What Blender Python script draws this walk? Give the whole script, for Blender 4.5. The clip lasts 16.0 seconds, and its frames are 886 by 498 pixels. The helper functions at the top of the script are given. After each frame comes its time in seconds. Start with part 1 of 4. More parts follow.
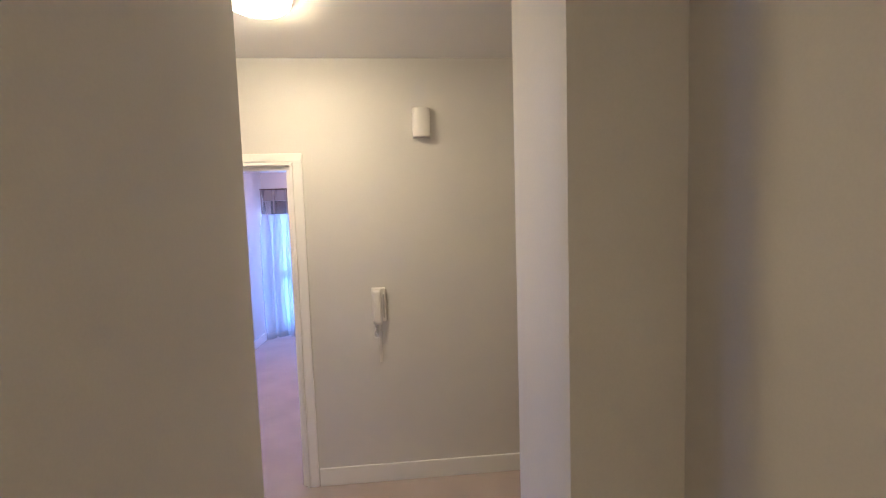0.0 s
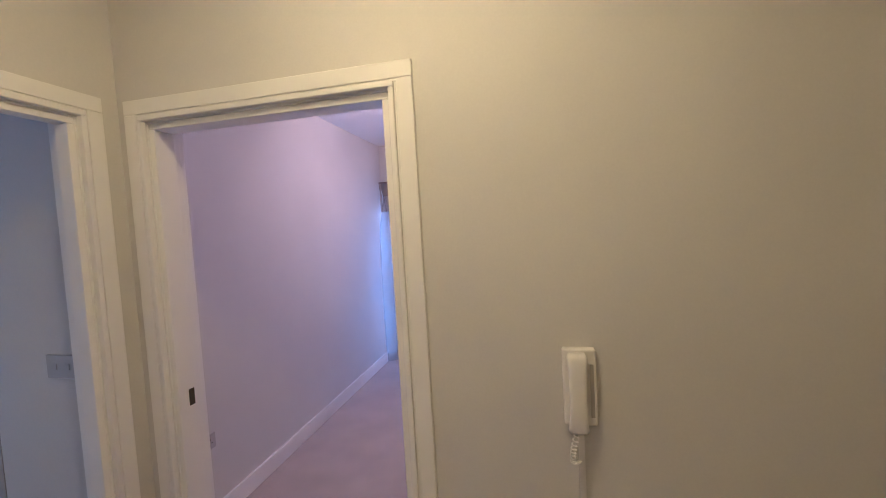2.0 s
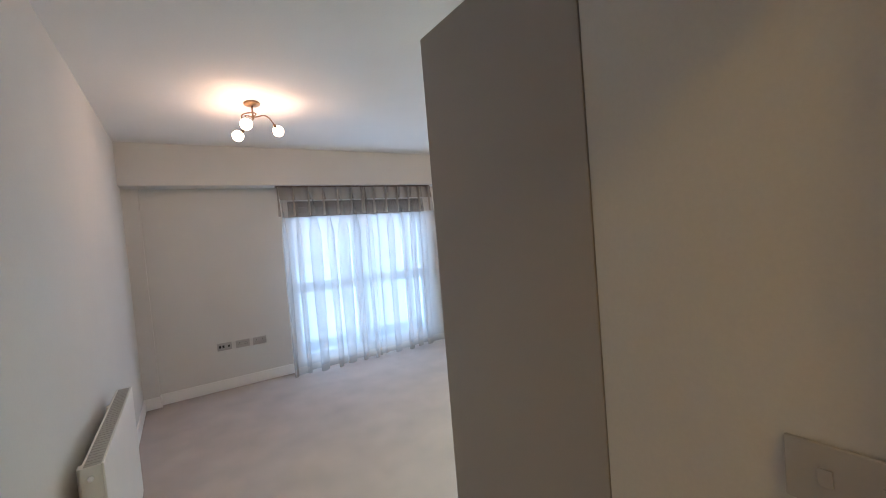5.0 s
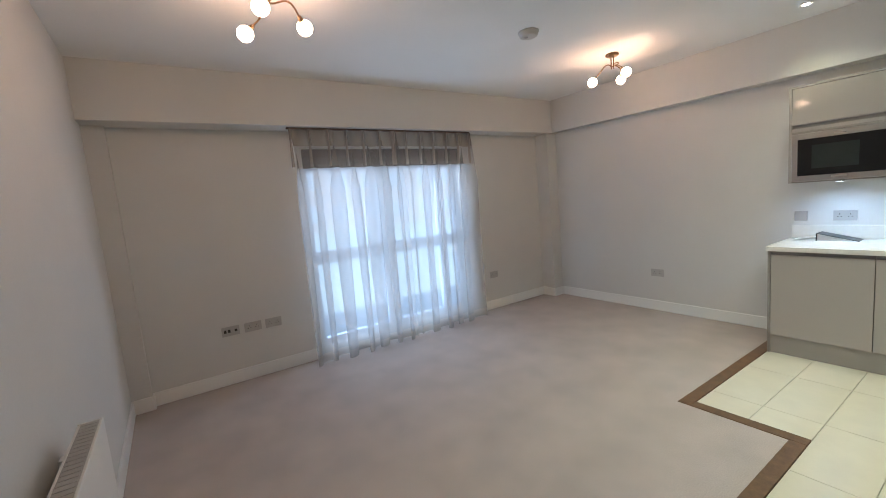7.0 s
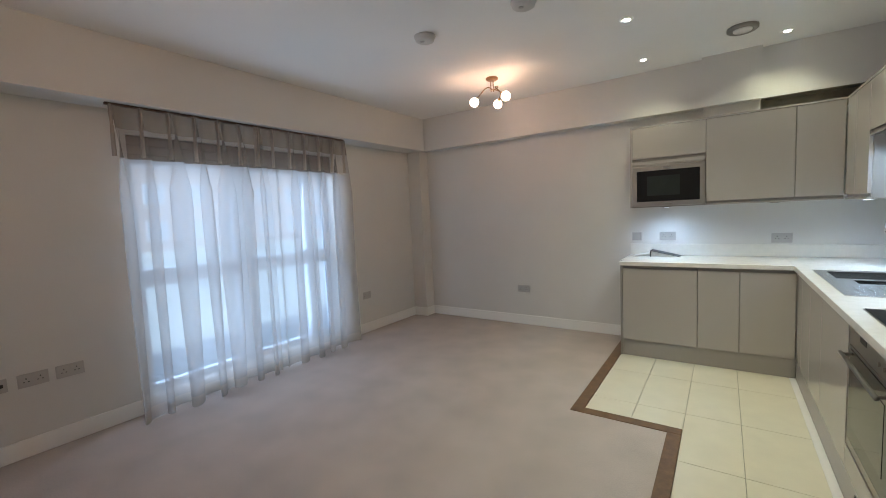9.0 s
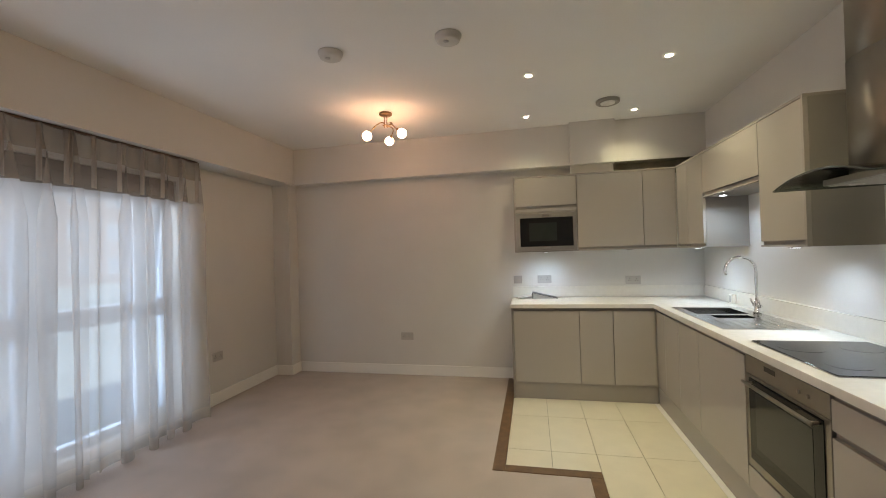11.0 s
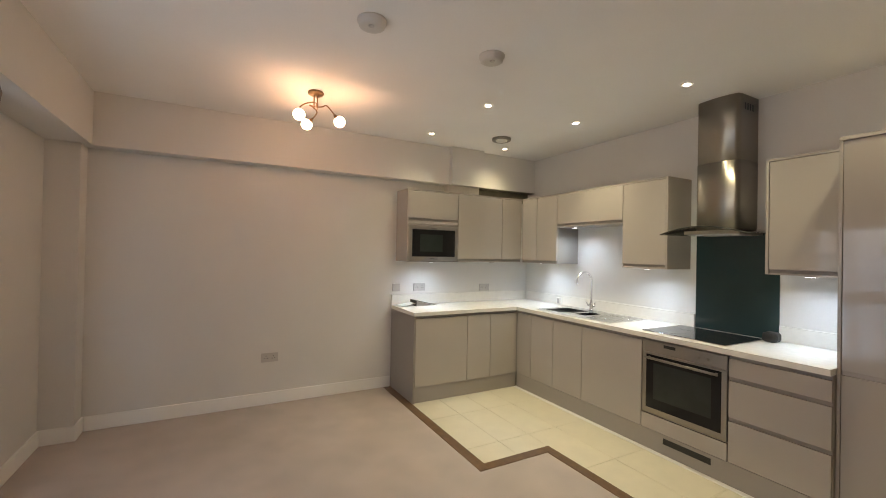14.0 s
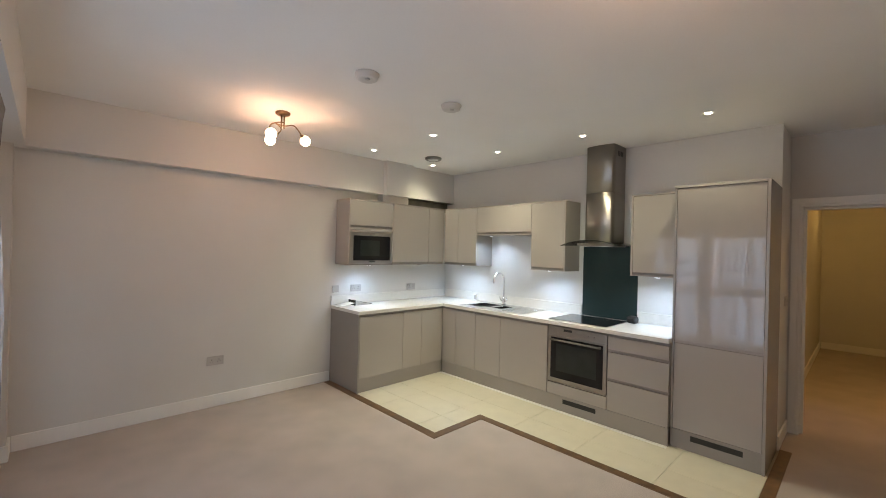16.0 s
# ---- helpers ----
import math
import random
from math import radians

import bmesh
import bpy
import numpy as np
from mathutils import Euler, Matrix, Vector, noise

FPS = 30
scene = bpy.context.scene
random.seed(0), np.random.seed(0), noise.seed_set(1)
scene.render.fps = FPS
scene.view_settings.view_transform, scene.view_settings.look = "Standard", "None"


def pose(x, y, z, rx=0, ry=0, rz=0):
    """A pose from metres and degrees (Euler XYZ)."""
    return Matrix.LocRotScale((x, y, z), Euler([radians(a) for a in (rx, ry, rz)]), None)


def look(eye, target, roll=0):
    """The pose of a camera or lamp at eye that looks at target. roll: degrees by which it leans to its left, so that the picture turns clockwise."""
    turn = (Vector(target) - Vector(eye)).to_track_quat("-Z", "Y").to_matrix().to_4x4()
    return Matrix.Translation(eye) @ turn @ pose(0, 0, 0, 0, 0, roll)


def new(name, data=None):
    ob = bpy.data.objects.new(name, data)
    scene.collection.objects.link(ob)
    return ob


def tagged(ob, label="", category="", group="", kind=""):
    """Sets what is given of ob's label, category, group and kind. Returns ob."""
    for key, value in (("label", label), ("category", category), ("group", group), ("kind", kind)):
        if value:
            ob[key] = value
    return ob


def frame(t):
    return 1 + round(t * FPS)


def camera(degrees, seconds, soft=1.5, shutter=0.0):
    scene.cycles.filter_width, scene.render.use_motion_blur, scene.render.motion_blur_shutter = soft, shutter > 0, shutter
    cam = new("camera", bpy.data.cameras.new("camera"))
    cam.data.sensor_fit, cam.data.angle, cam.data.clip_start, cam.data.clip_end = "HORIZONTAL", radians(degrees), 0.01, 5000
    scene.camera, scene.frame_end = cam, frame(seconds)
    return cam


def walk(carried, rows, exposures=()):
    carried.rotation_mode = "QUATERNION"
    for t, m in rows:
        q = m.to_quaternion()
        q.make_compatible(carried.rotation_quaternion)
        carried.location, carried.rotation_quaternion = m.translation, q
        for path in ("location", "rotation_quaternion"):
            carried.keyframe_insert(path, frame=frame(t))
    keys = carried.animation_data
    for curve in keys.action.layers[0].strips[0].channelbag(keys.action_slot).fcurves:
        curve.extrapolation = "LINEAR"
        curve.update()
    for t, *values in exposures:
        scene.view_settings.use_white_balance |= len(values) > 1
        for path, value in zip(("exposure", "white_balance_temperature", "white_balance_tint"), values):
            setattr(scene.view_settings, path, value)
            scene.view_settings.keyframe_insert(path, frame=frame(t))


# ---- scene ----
cam = camera(94.7, 16.0, 1.0)
PATH = [
    (0, (1.026, -1.242, 1.7), (1.192, 0.746, 1.56), -1.8),
    (0.5, (0.957, -0.79, 1.667), (1.068, 1.202, 1.531), -1.9),
    (1, (0.877, -0.367, 1.675), (0.873, 1.629, 1.544), -2.2),
    (1.5, (0.834, 0.0, 1.651), (0.624, 1.987, 1.547), -2.7),
    (2, (0.715, 0.186, 1.642), (0.28, 2.136, 1.536), -3.3),
    (2.5, (0.524, 0.36, 1.634), (-0.193, 2.225, 1.544), -4.0),
    (3, (0.389, 0.428, 1.632), (-0.616, 2.156, 1.565), -3.5),
    (3.5, (0.148, 0.53, 1.6), (-1.109, 2.085, 1.559), -4.4),
    (4, (-0.161, 0.573, 1.545), (-1.606, 1.956, 1.538), -4.6),
    (4.5, (-0.551, 0.621, 1.587), (-2.145, 1.829, 1.549), -4.6),
    (5, (-0.832, 0.633, 1.573), (-2.512, 1.715, 1.496), -4.7),
    (5.2, (-0.962, 0.655, 1.571), (-2.665, 1.698, 1.472), -4.8),
    (7.3, (-2.105, 0.611, 1.501), (-3.724, 1.752, 1.226), -4.4),
    (7.5, (-2.18, 0.614, 1.506), (-3.76, 1.808, 1.223), -4.2),
    (8, (-2.315, 0.597, 1.459), (-3.767, 1.945, 1.187), -3.7),
    (8.5, (-2.394, 0.583, 1.431), (-3.694, 2.085, 1.2), -3.2),
    (9, (-2.451, 0.572, 1.419), (-3.583, 2.213, 1.249), -2.7),
    (9.5, (-2.543, 0.573, 1.419), (-3.501, 2.326, 1.327), -2.4),
    (10, (-2.635, 0.581, 1.408), (-3.428, 2.417, 1.387), -2.3),
    (12.5, (-3.966, 0.96, 1.475), (-3.72, 2.945, 1.487), -0.1),
    (13, (-4.286, 1.013, 1.495), (-3.788, 2.95, 1.508), 0.3),
    (13.5, (-4.615, 1.001, 1.501), (-3.873, 2.859, 1.515), 0.8),
    (14, (-4.92, 1.006, 1.5), (-3.968, 2.765, 1.514), 1.1),
    (14.5, (-5.172, 1.03, 1.503), (-4.042, 2.68, 1.515), 1.4),
    (15, (-5.4, 0.985, 1.545), (-4.137, 2.536, 1.546), 1.5),
    (15.5, (-5.59, 0.885, 1.584), (-4.245, 2.366, 1.584), 1.5),
    (16, (-5.702, 0.841, 1.596), (-4.309, 2.277, 1.599), 1.4),
]
EXPO = [(0.0, 1.42, 3900, 24), (0.6, 1.30, 3940, 24), (1.5, 1.03, 4000, 24), (2.0, 0.93, 4050, 20), (2.7, 0.50, 4450, 5), (3.5, 0.22, 4700, -12), (4.0, 0.33, 5050, -2), (4.5, 0.50, 5350, 6), (5.2, 0.64, 5550, 10), (7.5, 0.18, 5850, 10), (9.0, 0.03, 6000, 11), (10.0, -0.17, 6600, 13), (12.5, 0.05, 7600, 17), (14.0, 0.14, 7400, 17), (15.5, 0.28, 6600, 15), (16.0, 0.24, 6550, 15)]
walk(cam, [(t, look(eye, target, roll)) for t, eye, target, roll in PATH], EXPO)

# ---- world and daylight ----
world = bpy.data.worlds.new("world")
scene.world = world
world.use_nodes = True
wn = world.node_tree
sky = wn.nodes.new("ShaderNodeTexSky")
sky.sky_type, sky.sun_disc = "NISHITA", False
sky.sun_elevation, sky.sun_rotation = radians(43), radians(129)
wn.nodes["Background"].inputs[1].default_value = 0.15
wn.links.new(sky.outputs[0], wn.nodes["Background"].inputs[0])


def lamp(kind, name, m, power, colour, **more):
    data = bpy.data.lights.new(name, kind)
    data.energy, data.color = power, colour
    for key, value in more.items():
        if key == "size":
            data.shape, data.size, data.size_y = "RECTANGLE", value[0], value[1]
        elif key == "radius":
            data.shadow_soft_size = value
        elif key == "angle":
            data.angle = radians(value)
        elif key == "cone":
            data.spot_size, data.spot_blend = radians(value[0]), value[1]
    ob = new(name, data)
    ob.matrix_world = m
    return ob


lamp("SUN", "sun", look((15, -12, 18), (0, 0, 0)), 3.0, (1, 0.98, 0.95), angle=3)
# daylight in the two window openings
lamp("AREA", "daylight_living", look((-6.3, 2.75, 1.05), (-3, 2.75, 0.7)), 54, (0.70, 0.84, 1.0), size=(1.8, 1.75))
lamp("AREA", "daylight_bedroom", look((-0.68, 5.46, 1.0), (-0.5, 2, 0.7)), 10.5, (0.68, 0.75, 1.0), size=(0.7, 1.7))

GLOBE_STRENGTH = 42.0
HALL_STRENGTH = 34.0
SPOT_POWER = 41.0
STRIP_POWER = 17.0

# ---- materials ----


def material(name, colour, rough=0.5, metal=0.0, vary=0.06, scale=6.0, fine=0.0, fine_scale=300.0, bump=0.0, coat=0.0, spread=0.0, wear=0.15, brushed=0.0):
    mat = bpy.data.materials.new(name)
    mat.use_nodes = True
    nt = mat.node_tree
    b = nt.nodes["Principled BSDF"]
    b.inputs["Roughness"].default_value, b.inputs["Metallic"].default_value = rough, metal
    b.inputs["Coat Weight"].default_value = coat
    b.inputs["Coat Roughness"].default_value = 0.08
    geo = nt.nodes.new("ShaderNodeNewGeometry")
    big = nt.nodes.new("ShaderNodeTexNoise")
    big.inputs["Scale"].default_value, big.inputs["Detail"].default_value = scale, 5
    nt.links.new(geo.outputs["Position"], big.inputs["Vector"])
    small = nt.nodes.new("ShaderNodeTexNoise")
    small.inputs["Scale"].default_value, small.inputs["Detail"].default_value = fine_scale, 3
    nt.links.new(geo.outputs["Position"], small.inputs["Vector"])
    ramp = nt.nodes.new("ShaderNodeMapRange")
    ramp.inputs["From Min"].default_value, ramp.inputs["From Max"].default_value = 0.3, 0.7
    ramp.inputs["To Min"].default_value, ramp.inputs["To Max"].default_value = 1 - vary, 1 + vary
    nt.links.new(big.outputs["Fac"], ramp.inputs["Value"])
    ramp2 = nt.nodes.new("ShaderNodeMapRange")
    ramp2.inputs["From Min"].default_value, ramp2.inputs["From Max"].default_value = 0.3, 0.7
    ramp2.inputs["To Min"].default_value, ramp2.inputs["To Max"].default_value = 1 - fine, 1 + fine
    nt.links.new(small.outputs["Fac"], ramp2.inputs["Value"])
    prod = nt.nodes.new("ShaderNodeMath")
    prod.operation = "MULTIPLY"
    nt.links.new(ramp.outputs[0], prod.inputs[0])
    nt.links.new(ramp2.outputs[0], prod.inputs[1])
    last = prod
    if spread:
        info = nt.nodes.new("ShaderNodeObjectInfo")
        r3 = nt.nodes.new("ShaderNodeMapRange")
        r3.inputs["To Min"].default_value, r3.inputs["To Max"].default_value = 1 - spread, 1 + spread
        nt.links.new(info.outputs["Random"], r3.inputs["Value"])
        last = nt.nodes.new("ShaderNodeMath")
        last.operation = "MULTIPLY"
        nt.links.new(prod.outputs[0], last.inputs[0])
        nt.links.new(r3.outputs[0], last.inputs[1])
    tone = nt.nodes.new("ShaderNodeVectorMath")
    tone.operation = "SCALE"
    tone.inputs[0].default_value = colour
    nt.links.new(last.outputs[0], tone.inputs["Scale"])
    nt.links.new(tone.outputs[0], b.inputs["Base Color"])
    rr = nt.nodes.new("ShaderNodeMapRange")
    rr.inputs["To Min"].default_value, rr.inputs["To Max"].default_value = max(0.02, rough * (1 - wear)), min(1, rough * (1 + wear))
    nt.links.new(big.outputs["Fac"], rr.inputs["Value"])
    nt.links.new(rr.outputs[0], b.inputs["Roughness"])
    if brushed:
        b.inputs["Anisotropic"].default_value = brushed
        b.inputs["Anisotropic Rotation"].default_value = 0.25
        tan = nt.nodes.new("ShaderNodeTangent")
        tan.direction_type, tan.axis = "RADIAL", "Z"
        nt.links.new(tan.outputs[0], b.inputs["Tangent"])
    if bump:
        bp = nt.nodes.new("ShaderNodeBump")
        bp.inputs["Strength"].default_value, bp.inputs["Distance"].default_value = bump, 0.004
        nt.links.new(small.outputs["Fac"], bp.inputs["Height"])
        nt.links.new(bp.outputs[0], b.inputs["Normal"])
    return mat


def glowing(name, colour, strength):
    mat = bpy.data.materials.new(name)
    mat.use_nodes = True
    b = mat.node_tree.nodes["Principled BSDF"]
    b.inputs["Base Color"].default_value = (0.8, 0.8, 0.8, 1)
    b.inputs["Emission Color"].default_value = (*colour, 1)
    b.inputs["Emission Strength"].default_value = strength
    return mat


def glass(name, colour, rough=0.0, ior=1.5):
    mat = bpy.data.materials.new(name)
    mat.use_nodes = True
    nt = mat.node_tree
    nt.nodes.remove(nt.nodes["Principled BSDF"])
    tr, gl, fr, mix = (nt.nodes.new("ShaderNode" + k) for k in ("BsdfTransparent", "BsdfGlossy", "Fresnel", "MixShader"))
    tr.inputs[0].default_value = (*colour, 1)
    gl.inputs["Roughness"].default_value = rough
    fr.inputs["IOR"].default_value = ior
    nt.links.new(fr.outputs[0], mix.inputs[0])
    nt.links.new(tr.outputs[0], mix.inputs[1])
    nt.links.new(gl.outputs[0], mix.inputs[2])
    nt.links.new(mix.outputs[0], nt.nodes["Material Output"].inputs[0])
    return mat


def fabric(name, colour, clear, through_light, share):
    """Woven cloth that lets light through; clear: the share of open weave."""
    mat = bpy.data.materials.new(name)
    mat.use_nodes = True
    nt = mat.node_tree
    nt.nodes.remove(nt.nodes["Principled BSDF"])
    tr, di, tl = (nt.nodes.new("ShaderNode" + k) for k in ("BsdfTransparent", "BsdfDiffuse", "BsdfTranslucent"))
    geo, wav = nt.nodes.new("ShaderNodeNewGeometry"), nt.nodes.new("ShaderNodeTexNoise")
    wav.inputs["Scale"].default_value = 260
    nt.links.new(geo.outputs["Position"], wav.inputs["Vector"])
    rng = nt.nodes.new("ShaderNodeMapRange")
    rng.inputs["To Min"].default_value, rng.inputs["To Max"].default_value = max(0, clear - 0.05), min(1, clear + 0.05)
    nt.links.new(wav.outputs["Fac"], rng.inputs["Value"])
    di.inputs[0].default_value, tl.inputs[0].default_value = (*colour, 1), (*through_light, 1)
    m1, m2 = nt.nodes.new("ShaderNodeMixShader"), nt.nodes.new("ShaderNodeMixShader")
    m1.inputs[0].default_value = share
    nt.links.new(di.outputs[0], m1.inputs[1])
    nt.links.new(tl.outputs[0], m1.inputs[2])
    nt.links.new(rng.outputs[0], m2.inputs[0])
    nt.links.new(m1.outputs[0], m2.inputs[1])
    nt.links.new(tr.outputs[0], m2.inputs[2])
    nt.links.new(m2.outputs[0], nt.nodes["Material Output"].inputs[0])
    return mat


WALL = material("wall_paint", (0.66, 0.645, 0.615), 0.75, vary=0.025, scale=2.0, fine=0.015, fine_scale=140, bump=0.05)
CEIL = material("ceiling_paint", (0.84, 0.83, 0.81), 0.85, vary=0.02, scale=1.5, fine=0.01, fine_scale=90, bump=0.04)
GLOSS = material("white_gloss_paint", (0.84, 0.83, 0.80), 0.34, vary=0.01, scale=3, wear=0.04)
CARPET = material("carpet", (0.455, 0.395, 0.36), 0.95, vary=0.09, scale=3.2, fine=0.13, fine_scale=150, bump=0.28)
SCREED = material("grout", (0.40, 0.37, 0.30), 0.9, vary=0.1)
TILE = material("cream_tile", (0.72, 0.68, 0.55), 0.32, vary=0.035, scale=7, fine=0.01, spread=0.02)
OAK = material("dark_oak", (0.15, 0.083, 0.040), 0.45, vary=0.25, scale=16, fine=0.12, fine_scale=120, bump=0.1)
UNIT = material("gloss_stone_grey", (0.42, 0.385, 0.35), 0.065, vary=0.01, scale=2, coat=0.0, wear=0.05)
UNITM = material("matt_stone_grey", (0.29, 0.264, 0.238), 0.34, vary=0.02, scale=2, wear=0.06)
# unit grey taken darker: shade of the handle recesses is in the colour
GROOVE_SHADE = material("groove_shade_grey", (0.25, 0.225, 0.205), 0.4, vary=0.03, scale=4)
STONE = material("white_worktop", (0.76, 0.74, 0.69), 0.22, vary=0.03, scale=20, fine=0.02, fine_scale=500)
STEEL = material("brushed_steel", (0.33, 0.30, 0.268), 0.34, 1.0, vary=0.02, scale=3, fine=0.02, fine_scale=220, wear=0.03, brushed=0.96)
TRIM = material("trim_steel", (0.33, 0.308, 0.282), 0.34, 1.0, vary=0.04, scale=8, fine=0.03, fine_scale=250)
CHROME = material("chrome", (0.80, 0.80, 0.80), 0.07, 1.0, vary=0.02)
BRONZE = material("antique_brass", (0.30, 0.19, 0.11), 0.35, 1.0, vary=0.15, scale=30)
BLACKG = material("black_glass", (0.012, 0.012, 0.013), 0.05, vary=0.05)
BLACKG.node_tree.nodes["Principled BSDF"].inputs["Specular IOR Level"].default_value = 0.28
BLACK = material("black_plastic", (0.02, 0.02, 0.02), 0.4, vary=0.1)
# greyer than the ceiling paint, for the detector covers
DETECT = material("pale_grey_plastic", (0.58, 0.56, 0.53), 0.4, vary=0.03)
DARK = material("dark_gap", (0.05, 0.045, 0.04), 0.8, vary=0.1)
TEAL = material("teal_glass", (0.022, 0.045, 0.045), 0.06, vary=0.04)
WHITEP = material("white_plastic", (0.80, 0.78, 0.74), 0.35, vary=0.02)
PLATE = material("satin_plate", (0.46, 0.44, 0.42), 0.38, 0.2, vary=0.05)
BROWN = material("brown_seal", (0.10, 0.055, 0.03), 0.6, vary=0.1)
PANE = glass("window_glass", (0.84, 0.93, 1.0), 0.0, 1.22)
HOODG = glass("hood_glass", (0.96, 0.98, 0.97), 0.0, 1.22)
PALESTEEL = material("pale_brushed_steel", (0.42, 0.40, 0.375), 0.34, 0.95, vary=0.03, scale=6, fine=0.03, fine_scale=250)
MESH = material("smoked_window", (0.022, 0.027, 0.026), 0.10, vary=0.1, scale=8)
HANDLE = material("satin_dark_steel", (0.22, 0.205, 0.19), 0.42, 1.0, vary=0.04)
# sink steel darkened for the bowls, their deep shade put into the colour
BOWL = material("shaded_bowl_steel", (0.20, 0.21, 0.22), 0.22, 1.0, vary=0.05, scale=12, fine=0.03, fine_scale=300)
PLINTH = material("satin_stone_grey", (0.39, 0.356, 0.325), 0.25, vary=0.015, scale=2)
# darker copy of the satin grey, with the plinth's recess shadow painted in
KICK_SHADED = material("shaded_plinth_grey", (0.33, 0.30, 0.272), 0.3, vary=0.015, scale=2)
GLASSEDGE = material("dark_glass_edge", (0.05, 0.055, 0.05), 0.12, vary=0.05)
# dark olive that paints the shade of the recess over the wall cabinets
RECESS_SHADE = material("recess_shade", (0.21, 0.19, 0.145), 0.9, vary=0.2, scale=9, fine=0.12)
SATIN = material("satin_steel", (0.58, 0.58, 0.57), 0.26, 1.0, vary=0.03, scale=12, fine=0.03, fine_scale=300)
PLEAT = fabric("voile_pleat", (0.40, 0.34, 0.285), 0.25, (0.4, 0.35, 0.3), 0.25)
SHEER = fabric("sheer_voile", (0.50, 0.44, 0.38), 0.53, (0.76, 0.77, 0.80), 0.40)
BLIND = material("taupe_blind", (0.13, 0.105, 0.088), 0.9, vary=0.08, scale=12, fine=0.1, fine_scale=400)
HEM = fabric("voile_hem", (0.47, 0.405, 0.345), 0.34, (0.56, 0.54, 0.52), 0.38)
HEADING = fabric("voile_heading", (0.33, 0.275, 0.225), 0.36, (0.30, 0.25, 0.20), 0.25)
VEIL = fabric("voile_over_blind", (0.36, 0.30, 0.25), 0.55, (0.30, 0.25, 0.20), 0.3)
GLOBE_BED = glowing("lit_pearl_globe", (1.0, 0.54, 0.34), 112.0)
GLOBE = glowing("lit_opal_globe", (1.0, 0.60, 0.36), GLOBE_STRENGTH)
DOME = glowing("lit_dome", (1.0, 0.58, 0.15), HALL_STRENGTH)
SPOTG = glowing("lit_led", (1.0, 0.93, 0.78), 25)
LEDG = glowing("lit_cool_led", (0.78, 0.88, 1.0), 9)
FRAME = material("window_frame_grey", (0.42, 0.46, 0.52), 0.4, vary=0.04)
FARPANE = material("far_window_pane", (0.42, 0.44, 0.47), 0.4, vary=0.1)
BRICK = material("far_brick", (0.42, 0.32, 0.27), 0.9, vary=0.12, scale=3, fine=0.15, fine_scale=14)
FARWHITE = material("far_white_paint", (0.66, 0.66, 0.66), 0.8, vary=0.03)
PAVE = material("paving", (0.70, 0.74, 0.66), 0.9, vary=0.15, scale=1.5, fine=0.1, fine_scale=20)

# ---- helpers of this scene ----


def box(bm, x0, x1, y0, y1, z0, z1, bevel=0.0):
    made = bmesh.ops.create_cube(bm, size=1.0, matrix=Matrix.LocRotScale(((x0 + x1) / 2, (y0 + y1) / 2, (z0 + z1) / 2), None, (abs(x1 - x0), abs(y1 - y0), abs(z1 - z0))))
    if bevel:
        edges = list({e for v in made["verts"] for e in v.link_edges})
        bmesh.ops.bevel(bm, geom=edges, offset=bevel, segments=2, profile=0.5, affect="EDGES")


def tube(bm, a, b, r0, r1=None, n=16):
    a, b = Vector(a), Vector(b)
    m = Matrix.Translation((a + b) / 2) @ (b - a).to_track_quat("Z", "Y").to_matrix().to_4x4()
    bmesh.ops.create_cone(bm, cap_ends=True, segments=n, radius1=r0, radius2=r0 if r1 is None else r1, depth=(b - a).length, matrix=m)


def ball(bm, centre, r, squash=1.0, n=20):
    bmesh.ops.create_uvsphere(bm, u_segments=n, v_segments=n // 2 + 2, radius=r, matrix=Matrix.LocRotScale(centre, None, (1, 1, squash)))


def lathe(bm, centre, profile, n=28, axis="z"):
    """A turned body: profile of (radius, height) pairs."""
    rings = []
    for r, h in profile:
        ring = []
        for i in range(n):
            a = 2 * math.pi * i / n
            ring.append(bm.verts.new((centre[0] + r * math.cos(a), centre[1] + r * math.sin(a), centre[2] + h)))
        rings.append(ring)
    for p, q in zip(rings, rings[1:]):
        for i in range(n):
            j = (i + 1) % n
            bm.faces.new((p[i], p[j], q[j], q[i]))
    bm.faces.new(rings[0][::-1])
    bm.faces.new(rings[-1])
    bmesh.ops.recalc_face_normals(bm, faces=bm.faces)


def sweep(bm, points, radius, n=10):
    """A round bar along a smooth line."""
    pts = [Vector(p) for p in points]
    rings = []
    side = None
    for i, p in enumerate(pts):
        d = (pts[min(i + 1, len(pts) - 1)] - pts[max(i - 1, 0)]).normalized()
        if side is None:
            side = d.orthogonal().normalized()
        side = (side - d * side.dot(d)).normalized()
        other = d.cross(side)
        rings.append([bm.verts.new(p + radius * (math.cos(2 * math.pi * k / n) * side + math.sin(2 * math.pi * k / n) * other)) for k in range(n)])
    for p, q in zip(rings, rings[1:]):
        for k in range(n):
            j = (k + 1) % n
            bm.faces.new((p[k], p[j], q[j], q[k]))
    bm.faces.new(rings[0][::-1])
    bm.faces.new(rings[-1])
    bmesh.ops.recalc_face_normals(bm, faces=bm.faces)


def mesh_ob(name, bm, mat, smooth=False):
    me = bpy.data.meshes.new(name)
    bm.to_mesh(me)
    bm.free()
    me.materials.append(mat)
    if smooth:
        for p in me.polygons:
            p.use_smooth = True
    return new(name, me)


def structure(name, bm, mat, label, category):
    return tagged(mesh_ob(name, bm, mat), label, category, kind="structure")


def thing(name, where, label, category, group="", kind=""):
    ob = new(name)
    ob.location = where
    ob.empty_display_size = 0.1
    return tagged(ob, label, category, group, kind)


